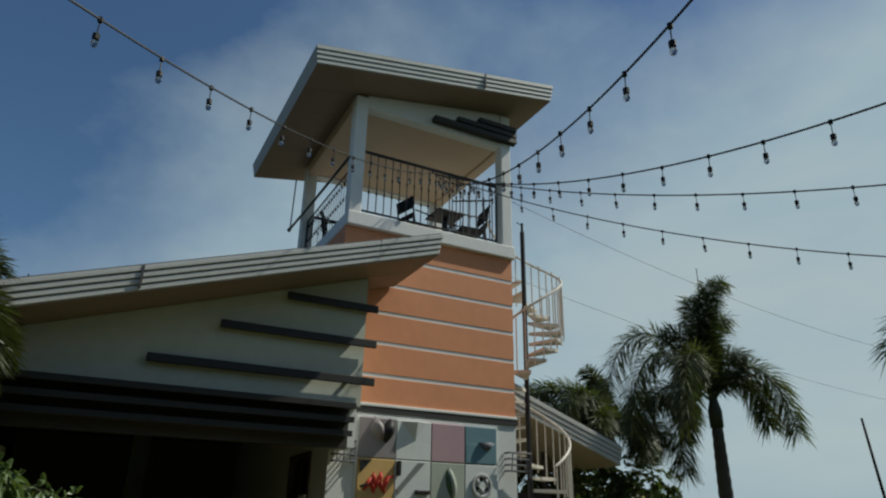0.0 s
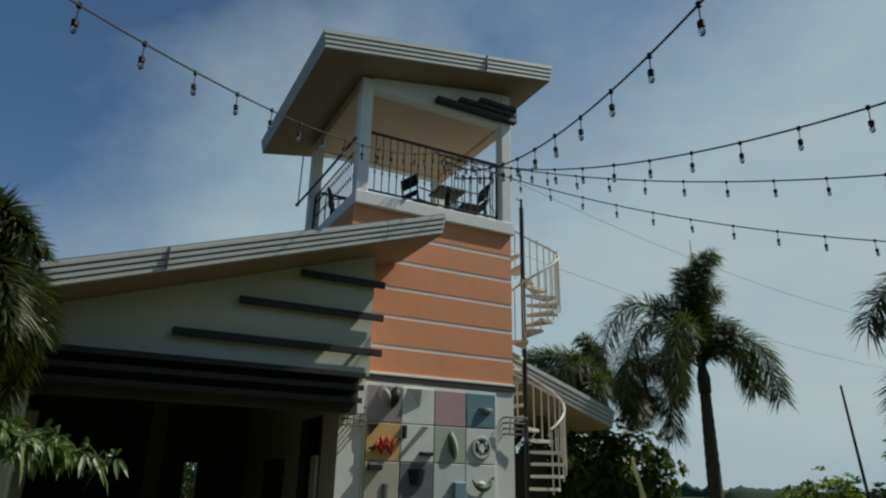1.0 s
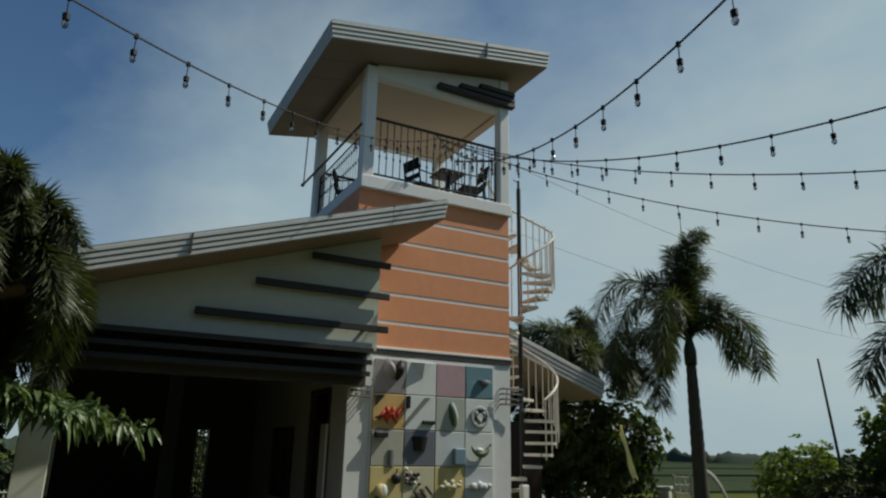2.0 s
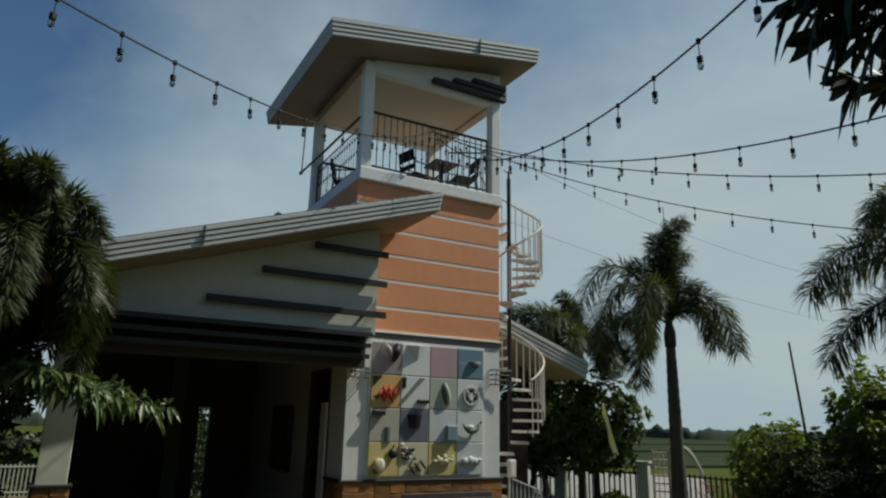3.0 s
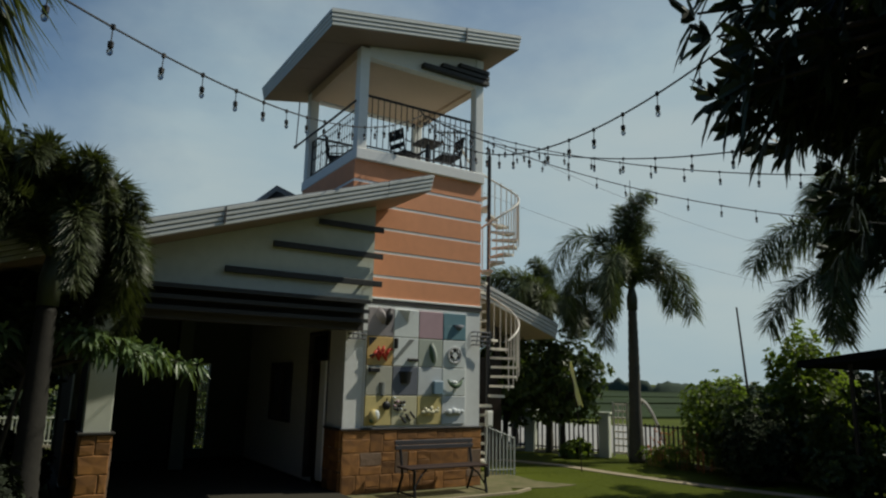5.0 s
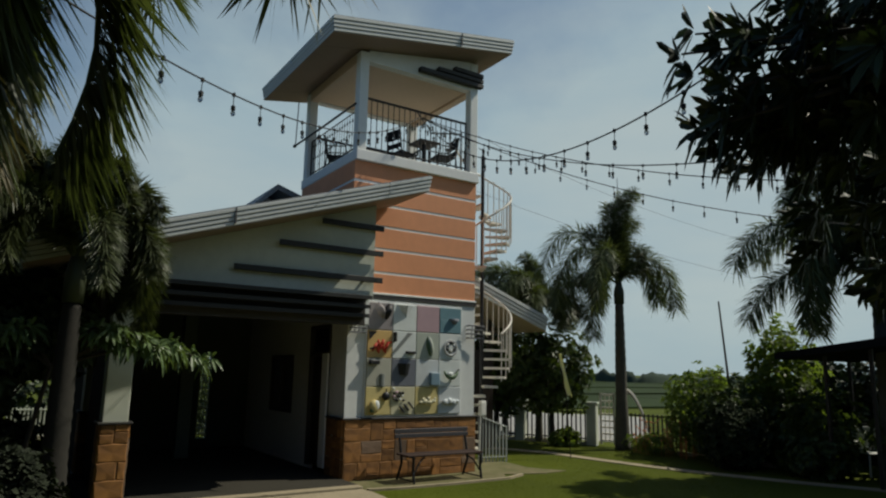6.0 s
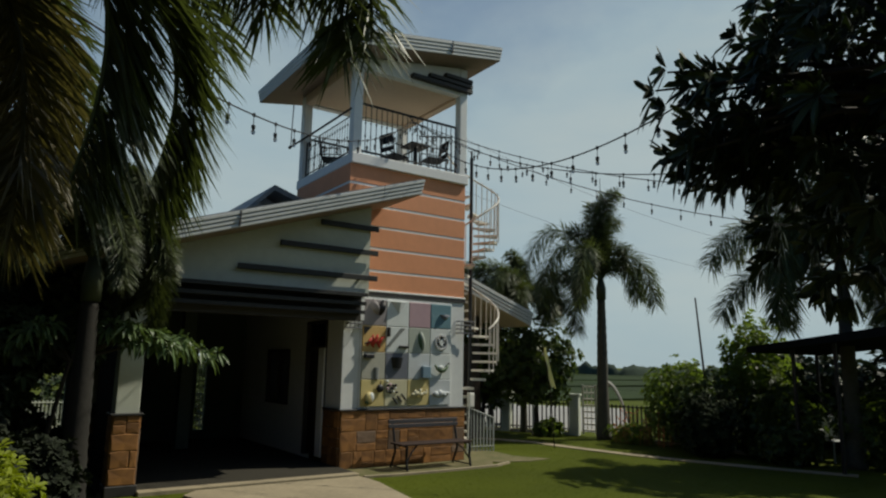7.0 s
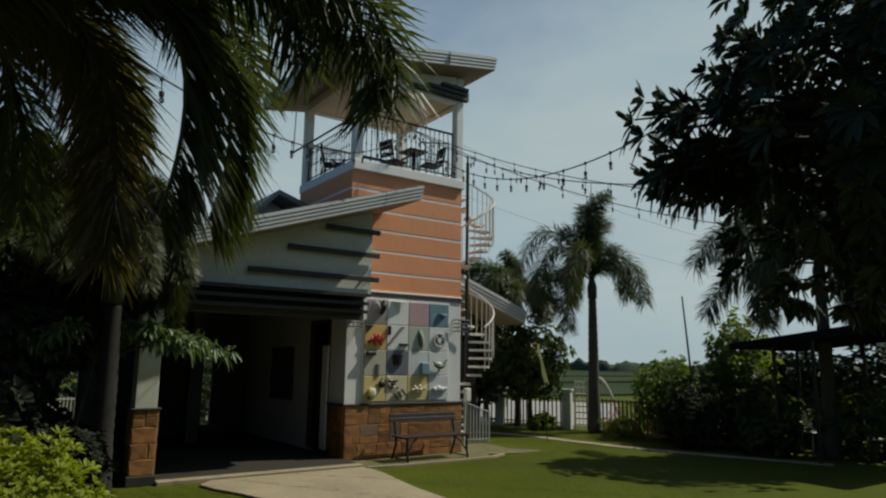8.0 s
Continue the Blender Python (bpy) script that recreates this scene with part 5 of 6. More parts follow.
palm("foxtail palm with drooping fronds in front of the porch column", (-1.74, 6.3), 2.45, [], 14, (0, 0), 950, 0.31, 2.0, 0.135, 0.0085, green=PALM_DEEP, hang=(0.05, 0.3), bark=BARK_SHADED,
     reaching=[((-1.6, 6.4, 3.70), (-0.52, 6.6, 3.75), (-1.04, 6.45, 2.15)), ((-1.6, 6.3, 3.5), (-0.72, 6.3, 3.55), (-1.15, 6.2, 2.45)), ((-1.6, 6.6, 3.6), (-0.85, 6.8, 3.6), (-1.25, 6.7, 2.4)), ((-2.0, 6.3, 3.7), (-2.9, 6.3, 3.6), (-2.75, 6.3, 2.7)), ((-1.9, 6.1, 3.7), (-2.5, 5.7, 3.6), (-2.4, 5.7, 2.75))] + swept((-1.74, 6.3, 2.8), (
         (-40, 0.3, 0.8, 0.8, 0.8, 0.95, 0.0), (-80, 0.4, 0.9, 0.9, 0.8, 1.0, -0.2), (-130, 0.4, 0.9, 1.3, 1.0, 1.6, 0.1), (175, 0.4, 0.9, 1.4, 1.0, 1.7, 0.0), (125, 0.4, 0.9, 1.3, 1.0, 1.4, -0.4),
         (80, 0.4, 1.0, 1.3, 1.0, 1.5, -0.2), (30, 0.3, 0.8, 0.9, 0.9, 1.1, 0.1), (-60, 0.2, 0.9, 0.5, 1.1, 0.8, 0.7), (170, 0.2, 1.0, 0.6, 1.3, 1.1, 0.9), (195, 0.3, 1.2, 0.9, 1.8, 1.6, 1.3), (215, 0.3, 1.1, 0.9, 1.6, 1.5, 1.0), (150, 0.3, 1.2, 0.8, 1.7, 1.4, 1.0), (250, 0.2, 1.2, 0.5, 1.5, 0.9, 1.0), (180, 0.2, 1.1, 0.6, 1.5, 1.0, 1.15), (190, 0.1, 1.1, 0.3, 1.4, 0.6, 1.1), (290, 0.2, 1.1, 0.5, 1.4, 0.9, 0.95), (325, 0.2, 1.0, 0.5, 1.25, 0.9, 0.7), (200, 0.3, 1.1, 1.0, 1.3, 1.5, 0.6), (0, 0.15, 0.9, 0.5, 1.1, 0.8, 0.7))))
palm("foxtail palm whose long fronds hang over the lawn edge", (-3.85, -0.07), 2.5, [
    (60, 50, 150, 1.0), (88, 55, 140, 1.0), (130, 50, 120, 1.0), (190, 50, 120, 1.0), (250, 50, 125, 1.0), (110, 70, 110, 1.0), (220, 72, 110, 1.0)], 15, (0.05, 0.0), 660, 0.37, 2.4, 0.15, 0.0082, hang=(0.15, 0.5), swings=((0.8, -0.5, -0.2), (0.8, -0.5, -0.25)), bark=BARK_BROWN, aged=(4, 5, 7, 11),
    reaching=(((-3.0, 0.3, 3.85), (-1.87, 0.48, 3.72), (-2.28, 0.38, 2.48)), ((-3.1, 0.0, 3.75), (-2.30, -0.10, 3.65), (-2.60, 0.0, 2.40)), ((-3.1, -0.2, 3.95), (-1.75, -0.4, 3.85), (-1.80, -0.45, 2.95)),
              ((-3.1, -0.1, 3.9), (-2.1, -0.05, 3.85), (-1.95, 0.0, 3.27)), ((-3.35, 0.3, 3.75), (-2.66, 0.9, 3.65), (-2.70, 0.9, 2.45)), ((-3.3, 0.2, 3.70), (-2.65, 0.3, 3.50), (-2.76, 0.25, 2.22)),
              ((-3.3, 0.0, 3.7), (-2.8, 0.1, 3.9), (-2.5, 0.1, 3.38)), ((-3.3, 0.5, 3.8), (-2.6, 1.2, 3.9), (-2.63, 1.3, 2.75)), ((-3.2, 0.2, 4.0), (-2.2, 0.5, 4.0), (-2.0, 0.55, 3.3)),
              ((-3.1, 0.1, 4.0), (-2.1, -0.2, 4.0), (-1.92, -0.2, 3.3)), ((-3.1, -0.25, 3.95), (-1.66, -0.45, 3.95), (-1.70, -0.5, 3.0)), ((-3.2, 0.9, 4.0), (-2.45, 1.9, 3.9), (-2.52, 2.0, 2.85)), ((-3.3, 0.7, 3.9), (-2.6, 1.6, 4.1), (-2.45, 1.7, 3.2))))

broad_tree("spreading dark mango tree with long drooping leaves", (2.9, -2.6), 2.2, (2.47, -1.28, 3.85), (1.8, 1.7, 1.8), 1040, 21, MANGO, 0.165, 0.024, 12, 0.16, 0.28, 14, "mango_tree", 0.4, floor=True, clear=lambda p: p.x + 0.62 * (4.1 - p.z) > 0.35 + 0.6 * max(0.0, p.z - 3.7),
           fringe=((0.77, 0.1, 3.63), (0.91, 0.1, 3.8), (0.92, 0.1, 3.55), (1.13, 0.1, 3.76), (0.88, 0.1, 3.2), (0.92, 0.05, 3.15), (1.04, 0.05, 3.1), (1.18, 0.1, 3.32), (1.22, 0.05, 3.28), (1.2, 0.0, 3.1), (1.36, 0.0, 3.16), (1.47, 0.05, 3.32), (1.6, 0.0, 3.24), (1.32, 0.1, 3.42), (0.8, -0.3, 3.55), (1.05, -0.05, 3.1), (1.25, 0.0, 3.27), (1.1, -0.2, 3.4), (1.5, 0.0, 3.07), (0.95, -0.4, 3.28), (1.5, -0.05, 3.3), (0.7, -0.25, 3.28), (0.85, -0.1, 3.28), (0.75, -0.2, 3.12), (1.0, -0.15, 3.6), (1.2, -0.1, 3.28)))
broad_tree("round-crowned dark tree behind the porch house", (-3.3, 14.2), 2.4, (-3.3, 14.2, 4.75), (1.6, 1.6, 1.8), 2400, 22, BUSH, 0.11, 0.026, 10, 0.14, 0.3)
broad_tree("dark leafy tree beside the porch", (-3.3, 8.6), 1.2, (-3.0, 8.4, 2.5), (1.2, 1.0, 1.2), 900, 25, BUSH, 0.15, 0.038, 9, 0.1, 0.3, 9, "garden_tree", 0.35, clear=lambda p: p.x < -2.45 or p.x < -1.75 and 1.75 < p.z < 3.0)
broad_tree("large dark tree behind the garden shelter", (12.95, 2.9), 3.2, (11.5, 2.9, 5.35), (1.8, 1.6, 1.3), 800, 20, MANGO, 0.19, 0.032, 10, 0.14, 0.3, 10, "shade_tree", 0.35)
broad_tree("small open garden tree by the white fence", (9.75, 11.1), 0.8, (9.75, 10.95, 1.9), (1.0, 1.0, 1.1), 560, 23, HEDGE, 0.13, 0.034, 8, 0.06, 0.25, 7, "garden_tree", 0.4)
broad_tree("dark garden tree behind the lean-to", (8.6, 12.0), 0.8, (8.8, 11.8, 2.2), (1.3, 1.2, 1.35), 640, 24, HEDGE, 0.13, 0.034, 8, 0.06, 0.25, 7, "garden_tree", 0.3)

broad_tree("dark spreading tree beyond the white fence", (10.7, 14.2), 0.9, (10.8, 14.2, 2.0), (1.7, 1.5, 1.2), 620, 29, BUSH, 0.16, 0.045, 8, 0.08, 0.25, 8, "garden_tree", 0.3)
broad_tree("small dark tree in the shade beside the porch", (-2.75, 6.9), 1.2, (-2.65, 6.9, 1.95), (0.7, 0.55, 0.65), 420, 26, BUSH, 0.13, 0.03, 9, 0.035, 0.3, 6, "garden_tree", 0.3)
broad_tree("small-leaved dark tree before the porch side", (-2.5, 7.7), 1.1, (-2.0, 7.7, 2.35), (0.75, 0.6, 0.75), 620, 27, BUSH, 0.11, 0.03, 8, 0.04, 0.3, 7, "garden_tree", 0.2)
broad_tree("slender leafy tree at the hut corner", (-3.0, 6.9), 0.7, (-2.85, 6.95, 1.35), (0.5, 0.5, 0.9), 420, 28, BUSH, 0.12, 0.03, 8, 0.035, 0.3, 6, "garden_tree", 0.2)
# young tree whose pale leafy branch hangs before the porch
young = thing("young_tree", "young tree with pale drooping leaves in front of the porch", "tree", at=(-2.02, 6.75, 0))
r8 = random.Random(8)
part("trunk", Form().tube([(-2.02, 6.75, 0), (-2.0, 6.72, 0.9), (-1.86, 6.6, 1.75), (-1.6, 6.5, 2.15)], [0.032, 0.028, 0.022, 0.014], 8), BARK_BROWN, young)
tips = []
for end in ((-0.12, 6.74, 1.88), (-0.5, 6.6, 2.03), (-0.75, 6.4, 2.0), (-0.95, 6.45, 2.12), (-1.2, 6.3, 2.15), (-2.35, 6.3, 2.1), (-2.75, 6.4, 2.0)):
    a, e = Vector((-1.86, 6.6, 1.75)), Vector(end)
    m = a.lerp(e, 0.55) + Vector((0, 0, 0.22))
    part("branch", Form().tube([a, m, e], [0.022, 0.014, 0.006], 6), BARK_BROWN, young)
    for k in range(14):
        u = 0.5 + 0.5 * k / 13
        q = a.lerp(m, u * 2) if u < 0.5 else m.lerp(e, u * 2 - 1)
        tips.append(q + Vector((r8.uniform(-.06, .06), r8.uniform(-.08, .08), r8.uniform(-.05, .03))))
foliage = Form()
for q in tips:
    rosette(foliage, q, Vector((r8.uniform(-.5, .9), r8.uniform(-.8, .3), 0.2)), 7, 0.175, 0.024, r8, 0.9, 0.75)
part("foliage", foliage, PALE_LEAF, young, "long pale green leaves")

shrub("bright lime-yellow bush beside the lawn", (-3.0, 2.75), (0.85, 0.8, 0.64), 1500, 31, LIME, 0.068, 0.015, 7)
shrub("bright green shrub by the white fence", (11.05, 7.5), (0.85, 0.75, 1.06), 900, 41, BROAD, 0.10, 0.024)
shrub("clipped dark round bush at the lawn edge", (9.95, 6.0), (0.68, 0.66, 0.70), 900, 42, BUSH, 0.07, 0.018)
shrub("tall pale-leaved shrub over the hedge", (11.5, 5.9), (0.72, 0.8, 1.52), 900, 43, BROAD, 0.12, 0.030)
shrub("leafy green shrub behind the round bush", (10.6, 6.5), (0.85, 0.9, 0.95), 700, 44, HEDGE, 0.09, 0.023)
shrub("dense shrub under the pergola eave", (11.2, 5.2), (0.8, 0.9, 0.85), 330, 45, HEDGE, 0.12, 0.03)
shrub("low flowering border plants by the fence", (10.5, 8.5), (0.35, 0.7, 0.24), 220, 46, BROAD, 0.07, 0.02)
shrub("low leafy clump at the foot of the fence", (9.75, 10.6), (0.32, 0.34, 0.2), 110, 47, BROAD, 0.12, 0.035)
shrub("shaded shrub beside the pergola", (11.5, 3.2), (0.9, 0.9, 0.8), 300, 49, HEDGE, 0.12, 0.03)
shrub("shaded shrub beside the pergola", (10.3, 4.6), (0.55, 0.6, 0.42), 220, 50, HEDGE, 0.10, 0.028)
shrub("near-black shrub at the foot of the palm", (-2.75, 4.95), (0.55, 0.5, 0.52), 700, 53, DARK_LEAF, 0.09, 0.024)
shrub("near-black shrub at the foot of the young tree", (-2.12, 5.65), (0.36, 0.32, 0.5), 600, 59, DARK_LEAF, 0.08, 0.022)
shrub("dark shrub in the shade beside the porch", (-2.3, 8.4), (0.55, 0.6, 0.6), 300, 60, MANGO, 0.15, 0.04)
shrub("low dark ground cover in the shade", (-2.15, 7.35), (0.5, 0.5, 0.36), 200, 62, DARK_LEAF, 0.14, 0.035)
shrub("low dark ground cover in the shade", (-2.9, 7.6), (0.6, 0.5, 0.38), 220, 63, DARK_LEAF, 0.14, 0.035)
shrub("low dark ground cover in the shade", (-3.6, 8.0), (0.6, 0.5, 0.38), 220, 64, DARK_LEAF, 0.14, 0.035)
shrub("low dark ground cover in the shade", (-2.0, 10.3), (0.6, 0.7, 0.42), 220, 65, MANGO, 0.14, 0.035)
shrub("dark shrub beside the hut", (-3.1, 6.6), (0.7, 0.7, 1.2), 300, 54, DARK_LEAF, 0.16, 0.04)
shrub("tall dark shrub behind the shelter", (13.6, 6.6), (1.1, 1.0, 1.15), 420, 55, MANGO, 0.17, 0.045)
shrub("tall dark shrub behind the shelter", (13.8, 5.9), (1.0, 0.9, 1.2), 420, 56, MANGO, 0.17, 0.045)
shrub("tall dark shrub behind the shelter", (13.7, 4.9), (1.0, 0.9, 1.15), 420, 66, MANGO, 0.17, 0.045)
shrub("tall dark shrub behind the shelter", (13.6, 3.7), (1.0, 0.9, 1.2), 420, 67, MANGO, 0.17, 0.045)
shrub("tall dark shrub behind the shelter", (13.6, 2.5), (1.0, 0.9, 1.2), 420, 57, MANGO, 0.17, 0.045)
shrub("tall dark shrub behind the shelter", (13.4, 1.4), (1.1, 1.1, 1.2), 420, 58, MANGO, 0.17, 0.045)
shrub("dense dark shrub behind the far fence", (-1.0, 18.6), (1.5, 1.0, 0.8), 420, 71, MANGO, 0.14, 0.04)
shrub("dense dark shrub behind the far fence", (-3.2, 18.8), (1.4, 1.0, 1.0), 420, 72, MANGO, 0.2, 0.055)
shrub("dense dark shrub behind the far fence", (-5.4, 18.9), (1.5, 1.0, 1.4), 420, 73, MANGO, 0.2, 0.055)
shrub("dense dark shrub behind the far fence", (1.4, 18.6), (1.3, 1.0, 1.2), 420, 74, MANGO, 0.2, 0.055)
shrub("leafy shrub behind the rear lattice", (1.6, 14.6), (0.7, 0.5, 1.15), 380, 75, HEDGE, 0.1, 0.03)
shrub("shady shrub beyond the porch", (-3.3, 11.5), (1.0, 1.0, 1.25), 420, 51, BUSH, 0.16, 0.04)
shrub("shady shrub beyond the porch", (-4.0, 9.5), (1.1, 1.1, 1.3), 420, 52, BUSH, 0.16, 0.04)

blooms = thing("border_flowers", "scattered small red-orange flowers along the fence", "flowers", at=(10.5, 8.5, 0))
bl = random.Random(77)
for _ in range(60):
    x, y, z = 10.4 + bl.uniform(-0.3, 0.3), 8.3 + bl.uniform(-1.0, 0.5), bl.uniform(0.3, 0.8)
    head = Form().tube([(x, y, 0.02), (x + 0.02, y, z)], 0.004, 4)
    head.lathe([(0.004, 0.0), (0.032, 0.02), (0.02, 0.035), (0.0, 0.03)], (x + 0.02, y, z), 7)
    part("flower", head, FLOWER, blooms)

# ---- fences ----


def picket_fence(label, a, b, posts, height=0.86, pitch=0.135, broad=0.042, bars=WHITE, thick=0.01):
    f = thing("picket_fence", label, "fence", "garden fences", at=(a[0], a[1], 0))
    A, B = Vector((*a, 0)), Vector((*b, 0))
    d = (B - A)
    ang = math.atan2(d.y, d.x)
    n = int(d.length / pitch)
    me = Form().box(-broad, broad, -thick, thick, 0.06, height, chamfer=0.004).mesh("picket", bars)
    for k in range(n + 1):
        piece("picket", me, f, A.lerp(B, (k + 0.5) / (n + 1)), (0, 0, ang))
    for z in (0.16, height - 0.05):
        part("rail", Form().tube([A + Vector((0, 0, z)), B + Vector((0, 0, z))], 0.018, 5), bars, f)
    part("kerb", Form().tube([A + Vector((0, 0, 0.02)), B + Vector((0, 0, 0.02))], 0.08, 4), CONCRETE, f)
    pm = Form().box(-0.12, 0.12, -0.12, 0.12, 0, 1.02, chamfer=0.01).box(-0.15, 0.15, -0.15, 0.15, 1.02, 1.08, chamfer=0.012).mesh("post", GABLE_GREY)
    for u in posts:
        piece("post", pm, f, A.lerp(B, u), (0, 0, ang))
    return f


BARS = (0.86, 0.13, 0.017, IRON, 0.015)
picket_fence("dark iron fence with a grey square post along the field", (10.95, 5.6), (10.9, 8.6), (0.3,), *BARS)
picket_fence("dark iron fence beside the tall palm", (10.74, 9.80), (10.9, 8.6), (), *BARS)
picket_fence("dark iron fence with grey square posts by the gate", (10.48, 10.38), (9.62, 12.15), (0.0, 1.0), *BARS)
picket_fence("dark iron fence running behind the lean-to", (9.62, 12.15), (8.3, 15.2), (1.0,), *BARS)
# grey bars stand in for white pickets lying in tree shade
picket_fence("slender white picket fence beyond the porch, greyed for shade", (-4.6, 17.1), (3.0, 16.7), (0.0, 0.7, 0.95), 0.74, 0.085, 0.017, GABLE_GREY)
gate = thing("garden_gate", "tall narrow white lattice garden gate", "gate", at=(10.75, 9.9, 0))
for x, y in ((10.58, 10.18), (10.72, 9.86)):
    part("stile", Form().tube([(x, y, 0.05), (x, y, 1.32)], 0.03, 6), WHITE_STEEL, gate)
for k in range(8):
    part("rung", Form().tube([(10.58, 10.18, 0.15 + 0.16 * k), (10.72, 9.86, 0.15 + 0.16 * k)], 0.022, 5), WHITE_STEEL, gate)
for t in (0.33, 0.66):
    part("bar", Form().tube([(10.58 + 0.14 * t, 10.18 - 0.32 * t, 0.1), (10.58 + 0.14 * t, 10.18 - 0.32 * t, 1.30)], 0.012, 5), WHITE_STEEL, gate)
hoop = Form().tube([(10.86 + 0.02 * k, 9.62 - 0.05 * k, 1.40 - 0.0085 * k * k) for k in range(0, 13)], [0.062 - 0.003 * k for k in range(13)], 6)
hoop.tube([(10.86, 9.62, 1.40), (10.85, 9.63, 0.0)], 0.02, 6)
whole("white_hoop", hoop, WHITE_STEEL, "curved white hoop beside the garden gate", "garden hoop")
flag = thing("feather_flag", "faded yellow feather flag on a slim pole", "flag", at=(8.0, 8.6, 0))
part("pole", Form().tube([(8.03, 8.63, 0), (7.93, 8.63, 1.3), (7.73, 8.63, 2.22)], 0.011, 6), BARK_BROWN, flag, "slim dark pole")
cloth = Form()
cv = []
for k in range(11):
    s = k / 10
    w = 0.012 + 0.072 * s ** 0.7
    x, z = 7.72 + 0.27 * s ** 1.1, 2.20 - 0.86 * s
    cv += [(x - w * 0.7, 8.6 + 0.02 * math.sin(k), z - 0.03), (x + 0.02, 8.57 - 0.02 * s, z), (x + w * 0.9, 8.61, z - 0.07 * s)]
cloth.add(cv, [(3 * k + c, 3 * k + c + 1, 3 * k + c + 4, 3 * k + c + 3) for k in range(10) for c in (0, 1)])
part("cloth", cloth, YELLOW_CLOTH, flag)
whole("slim_post", Form().tube([(9.55, 11.0, 0), (9.55, 11.0, 1.95)], 0.022, 8), WHITE_STEEL, "slim pale post beside a palm trunk", "post")
whole("bamboo_stake", Form().tube([(11.05, 6.75, 0), (10.98, 6.80, 1.8), (10.86, 6.85, 3.42)], [0.03, 0.026, 0.018], 7), BARK_BROWN, "leaning dark bamboo stake behind the hedge", "stake")

# ---- pergola ----
pergola = thing("pergola", "dark roofed garden shelter with slim posts", "shelter", at=(11.0, 3.6, 0))
PR = Form()
PR.prism([(1.2, 2.52), (4.95, 2.12), (4.95, 2.23), (1.2, 2.70)], "x", 9.7, 12.6)
part("shelter_roof", PR, SHADED_SHEET, pergola, "sloping roof coloured dark for tree shadow")
for x, y in ((9.9, 1.6), (9.95, 3.4), (10.2, 4.3), (12.3, 1.6), (12.3, 3.5), (12.3, 4.9)):
    part("post", Form().box(x - 0.03, x + 0.03, y - 0.03, y + 0.03, 0, 2.53 - 0.105 * (y - 1.2), chamfer=0.006), IRON, pergola)
for z in (0.45, 0.85):
    part("rail", Form().box(12.28, 12.32, 1.6, 5.5, z, z + 0.06), IRON, pergola)
for x, y, turn in ((11.5, 3.0, 0.4), (12.0, 2.35, 2.2), (11.7, 4.3, -0.6)):
    wc = thing("garden_chair", "white moulded garden chair in the shelter's shade", "chair", "shelter chairs", at=(x, y, 0))
    wc.rotation_euler = (0, 0, turn)
    for nm, f in (("seat", Form().box(-0.24, 0.24, -0.24, 0.24, 0.40, 0.43, chamfer=0.01)), ("backrest", Form().prism([(-0.22, 0.45), (0.22, 0.45), (0.25, 0.8), (0.12, 0.88), (-0.12, 0.88), (-0.25, 0.8)], "y", 0.22, 0.25))):
        o = new(nm, f.mesh(nm, WHITE))
        o.parent = wc
    for a in (-0.21, 0.21):
        for b in (-0.21, 0.21):
            o = new("leg", Form().tube([(a * 1.1, b * 1.1, 0), (a, b, 0.4)], 0.02, 6).mesh("leg", WHITE))
            o.parent = wc

# ---- hut at the edge of the garden ----
hut = thing("bamboo_hut", "dim slatted timber hut with a white corner post", "hut", at=(-4.2, 5.6, 0))
part("corner_post", Form().box(-3.42, -3.30, 4.9, 5.02, 0, 2.3, chamfer=0.008), WHITE, hut, "white corner post")
for k in range(13):
    part("slat", Form().box(-5.6, -3.3, 4.86, 4.9, 0.45 + 0.26 * k, 0.63 + 0.26 * k, chamfer=0.008), SOFFIT, hut)
part("hut_wall", Form().box(-5.6, -3.34, 4.92, 7.0, 0, 3.7), BROWN, hut)
part("hut_roof", Form().prism([(4.5, 3.7), (7.2, 3.7), (5.9, 4.6)], "x", -5.8, -3.1), BROWN, hut)

# neighbour's house beyond the shelter
villa = thing("villa", "small orange and white house beyond the garden", "house", at=(24.5, 4.6, 0))
part("villa_wall", Form().box(22.4, 27.0, 2.4, 7.2, -0.1, 2.75), ORANGE, villa, "orange painted wall")
part("villa_band", Form().box(22.34, 22.4, 2.36, 7.24, 1.95, 2.12), TRIM, villa, "white band")
part("villa_post", Form().box(22.2, 22.4, 7.0, 7.24, -0.1, 2.75, chamfer=0.02), TRIM, villa, "white corner post")
part("villa_roof", Form().prism([(1.9, 2.75), (7.7, 2.75), (4.8, 4.0)], "x", 21.9, 27.4), ROOFING, villa, "grey gabled roof")
for y in (3.3, 5.4):
    wv = part("villa_window", Form().box(22.36, 22.42, y, y + 0.9, 0.9, 1.85, chamfer=0.02), TRIM, villa, "white framed window")
    part("villa_pane", Form().box(22.345, 22.36, y + 0.08, y + 0.82, 0.98, 1.77), SLATE, wv)

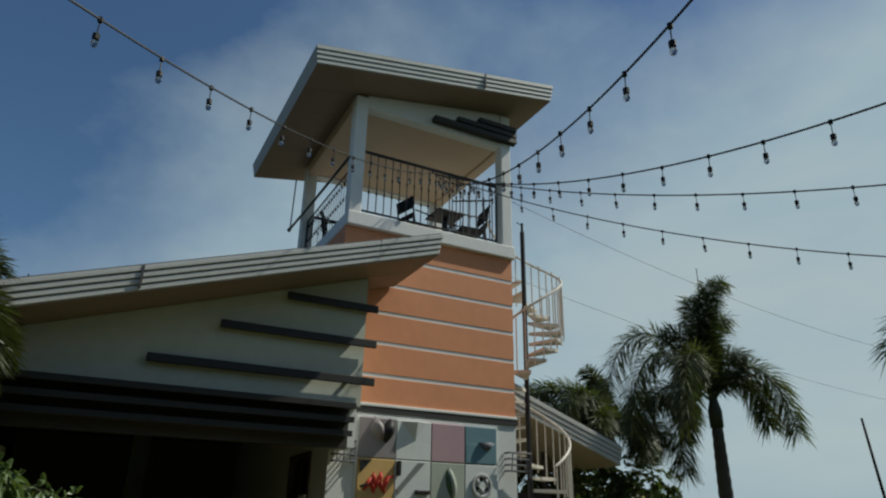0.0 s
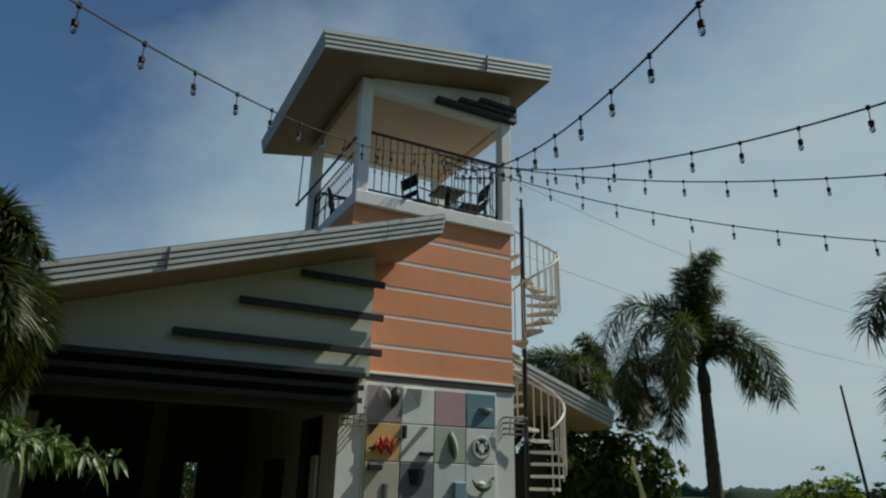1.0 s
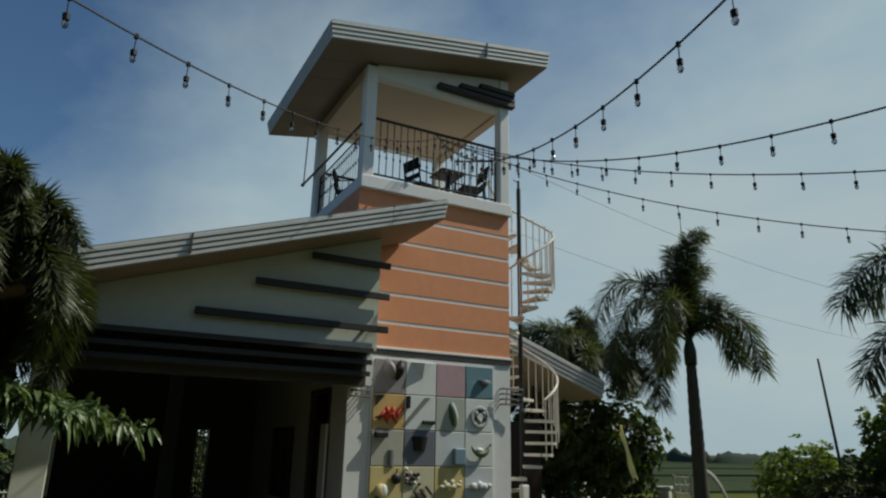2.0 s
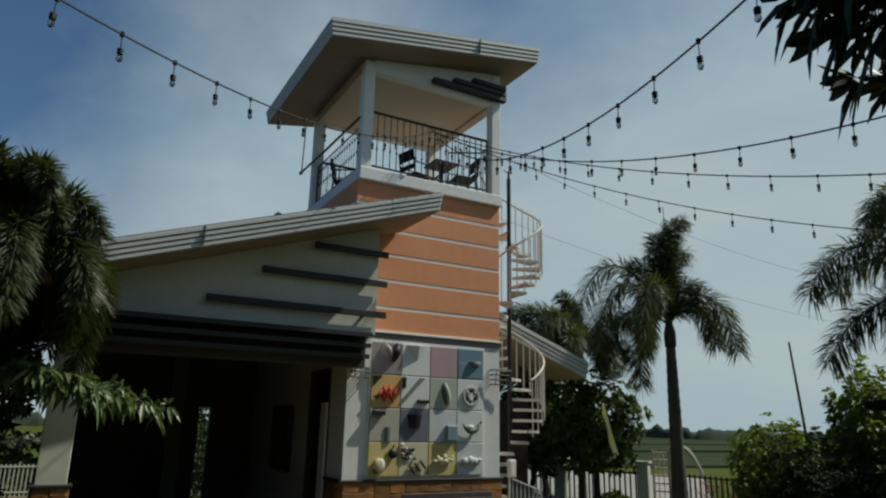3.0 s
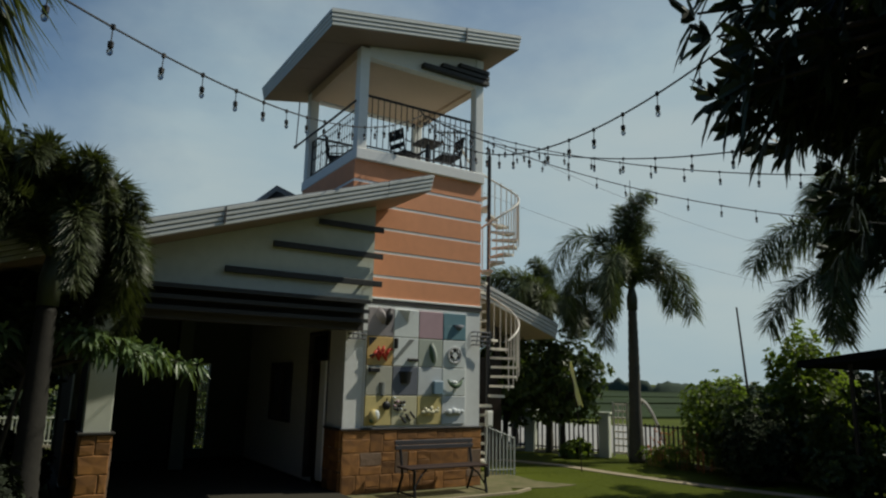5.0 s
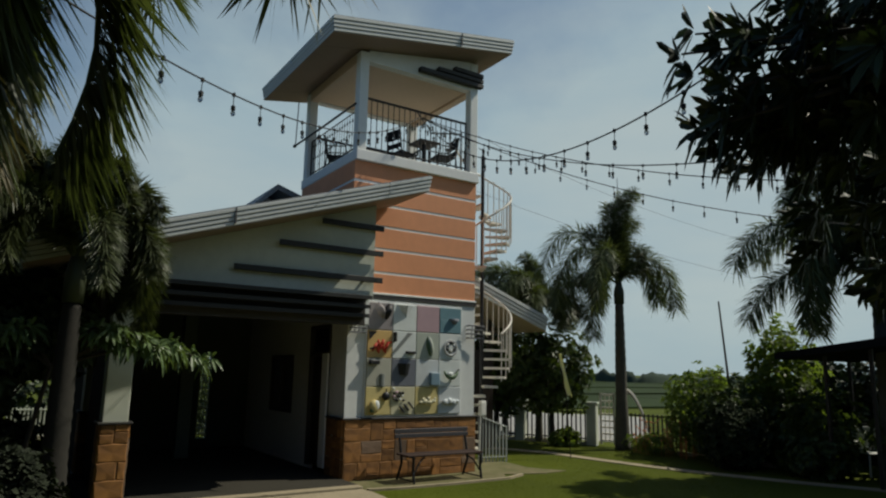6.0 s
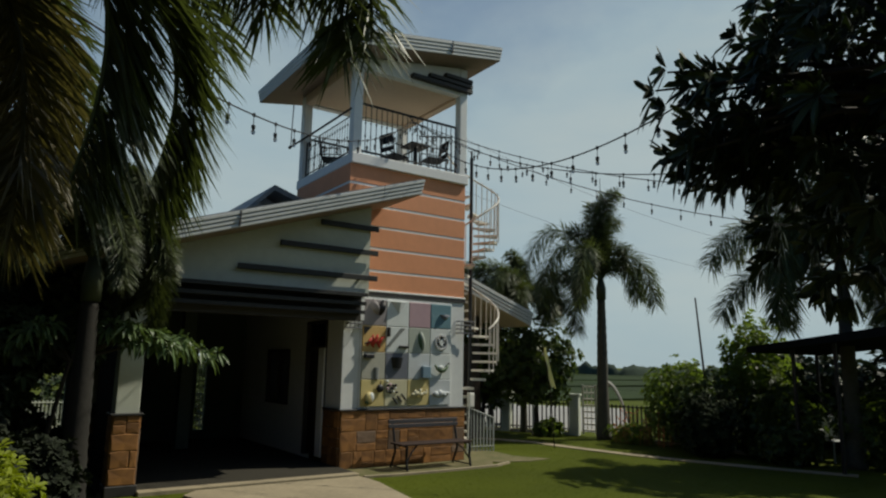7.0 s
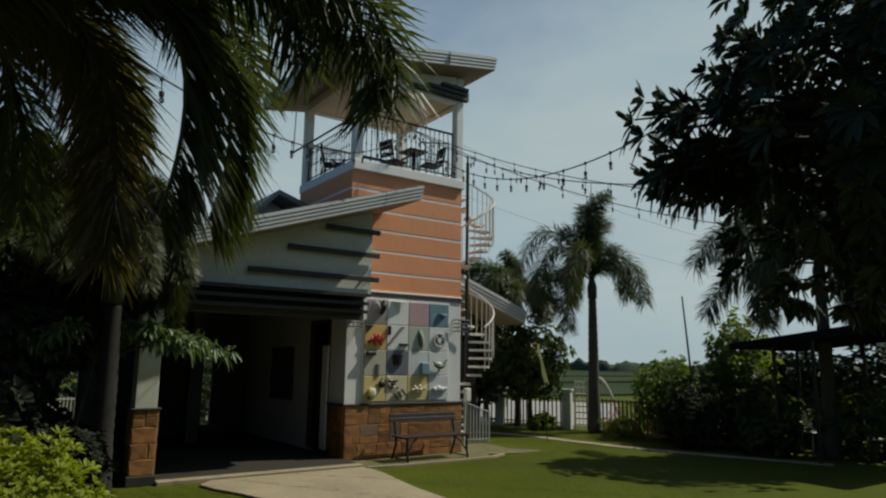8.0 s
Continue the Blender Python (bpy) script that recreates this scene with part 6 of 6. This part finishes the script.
# overhead wires
C, D = Vector((5.05, 8.1, 6.42)), Vector((22.2, 9.6, 6.1))
slack = [C.lerp(D, k / 20) - Vector((0, 0, 4 * 0.55 * k / 20 * (1 - k / 20))) for k in range(21)]
whole("service_wire", Form().tube(slack, 0.004, 5), CABLE, "thin slack wire running off over the palms", "wire")
A, B = Vector((5.78, 9.4, 5.75)), Vector((40, 14.0, 7.2))
pts = [A.lerp(B, k / 20) - Vector((0, 0, 4 * 1.2 * k / 20 * (1 - k / 20))) for k in range(21)]
whole("thin_mast", Form().tube([(10.95, 9.75, 0), (10.95, 9.75, 5.2), (10.95, 9.75, 6.95)], [0.02, 0.016, 0.008], 6), IRON, "thin dark mast behind the tall palm", "mast")
whole("overhead_wire", Form().tube(pts, 0.004, 5), CABLE, "thin overhead wire across the sky", "wire")

# ---- grass ----
turf = Form()
gr = random.Random(5)
gv, gf = [], []
for _ in range(60000):
    x, y = gr.uniform(-1.5, 10.8), gr.uniform(2.5, 12.5)
    if x < 5.1 and y > 6.95 or 5.1 < x < 6.9 and 7.2 < y < 9.8 or -0.4 < x < 2.45 and y < 7.2:
        continue
    h, a = gr.uniform(0.006, 0.016), gr.uniform(0, 6.28)
    c, s = math.cos(a) * 0.005, math.sin(a) * 0.005
    k = len(gv)
    gv += [(x - c, y - s, 0), (x + c, y + s, 0), (x + gr.uniform(-.03, .03), y + gr.uniform(-.03, .03), h)]
    gf.append((k, k + 1, k + 2))
turf.add(gv, gf)
whole("grass", turf, BLADE, "short mown grass blades of the lawn", "grass", kind="stuff")

# ---- stone pieces, last ----
stone_face(wains, (TX0, TY0 - 0.058, 0), (1, 0, 0), TX1 - TX0, 0.01, 0.965, 61, 0)
stone_face(wains, (TX0 - 0.04, 8.66, 0), (0, -1, 0), 0.62, 0.01, 0.965, 62, radians(-90))
for c, x0, x1, y0, y1, seed in ((cf, -1.18, -0.88, 7.38, 7.68, 70), (cr, -1.18, -0.88, 9.75, 10.05, 80)):
    stone_face(c, (x0 - 0.02, y0 - 0.035, 0), (1, 0, 0), x1 - x0 + 0.04, 0.14, 1.04, seed, 0)
    stone_face(c, (x1 + 0.035, y0 - 0.02, 0), (0, 1, 0), y1 - y0 + 0.04, 0.14, 1.04, seed + 1, radians(90))
    stone_face(c, (x0 - 0.035, y1 + 0.02, 0), (0, -1, 0), y1 - y0 + 0.04, 0.14, 1.04, seed + 2, radians(-90))
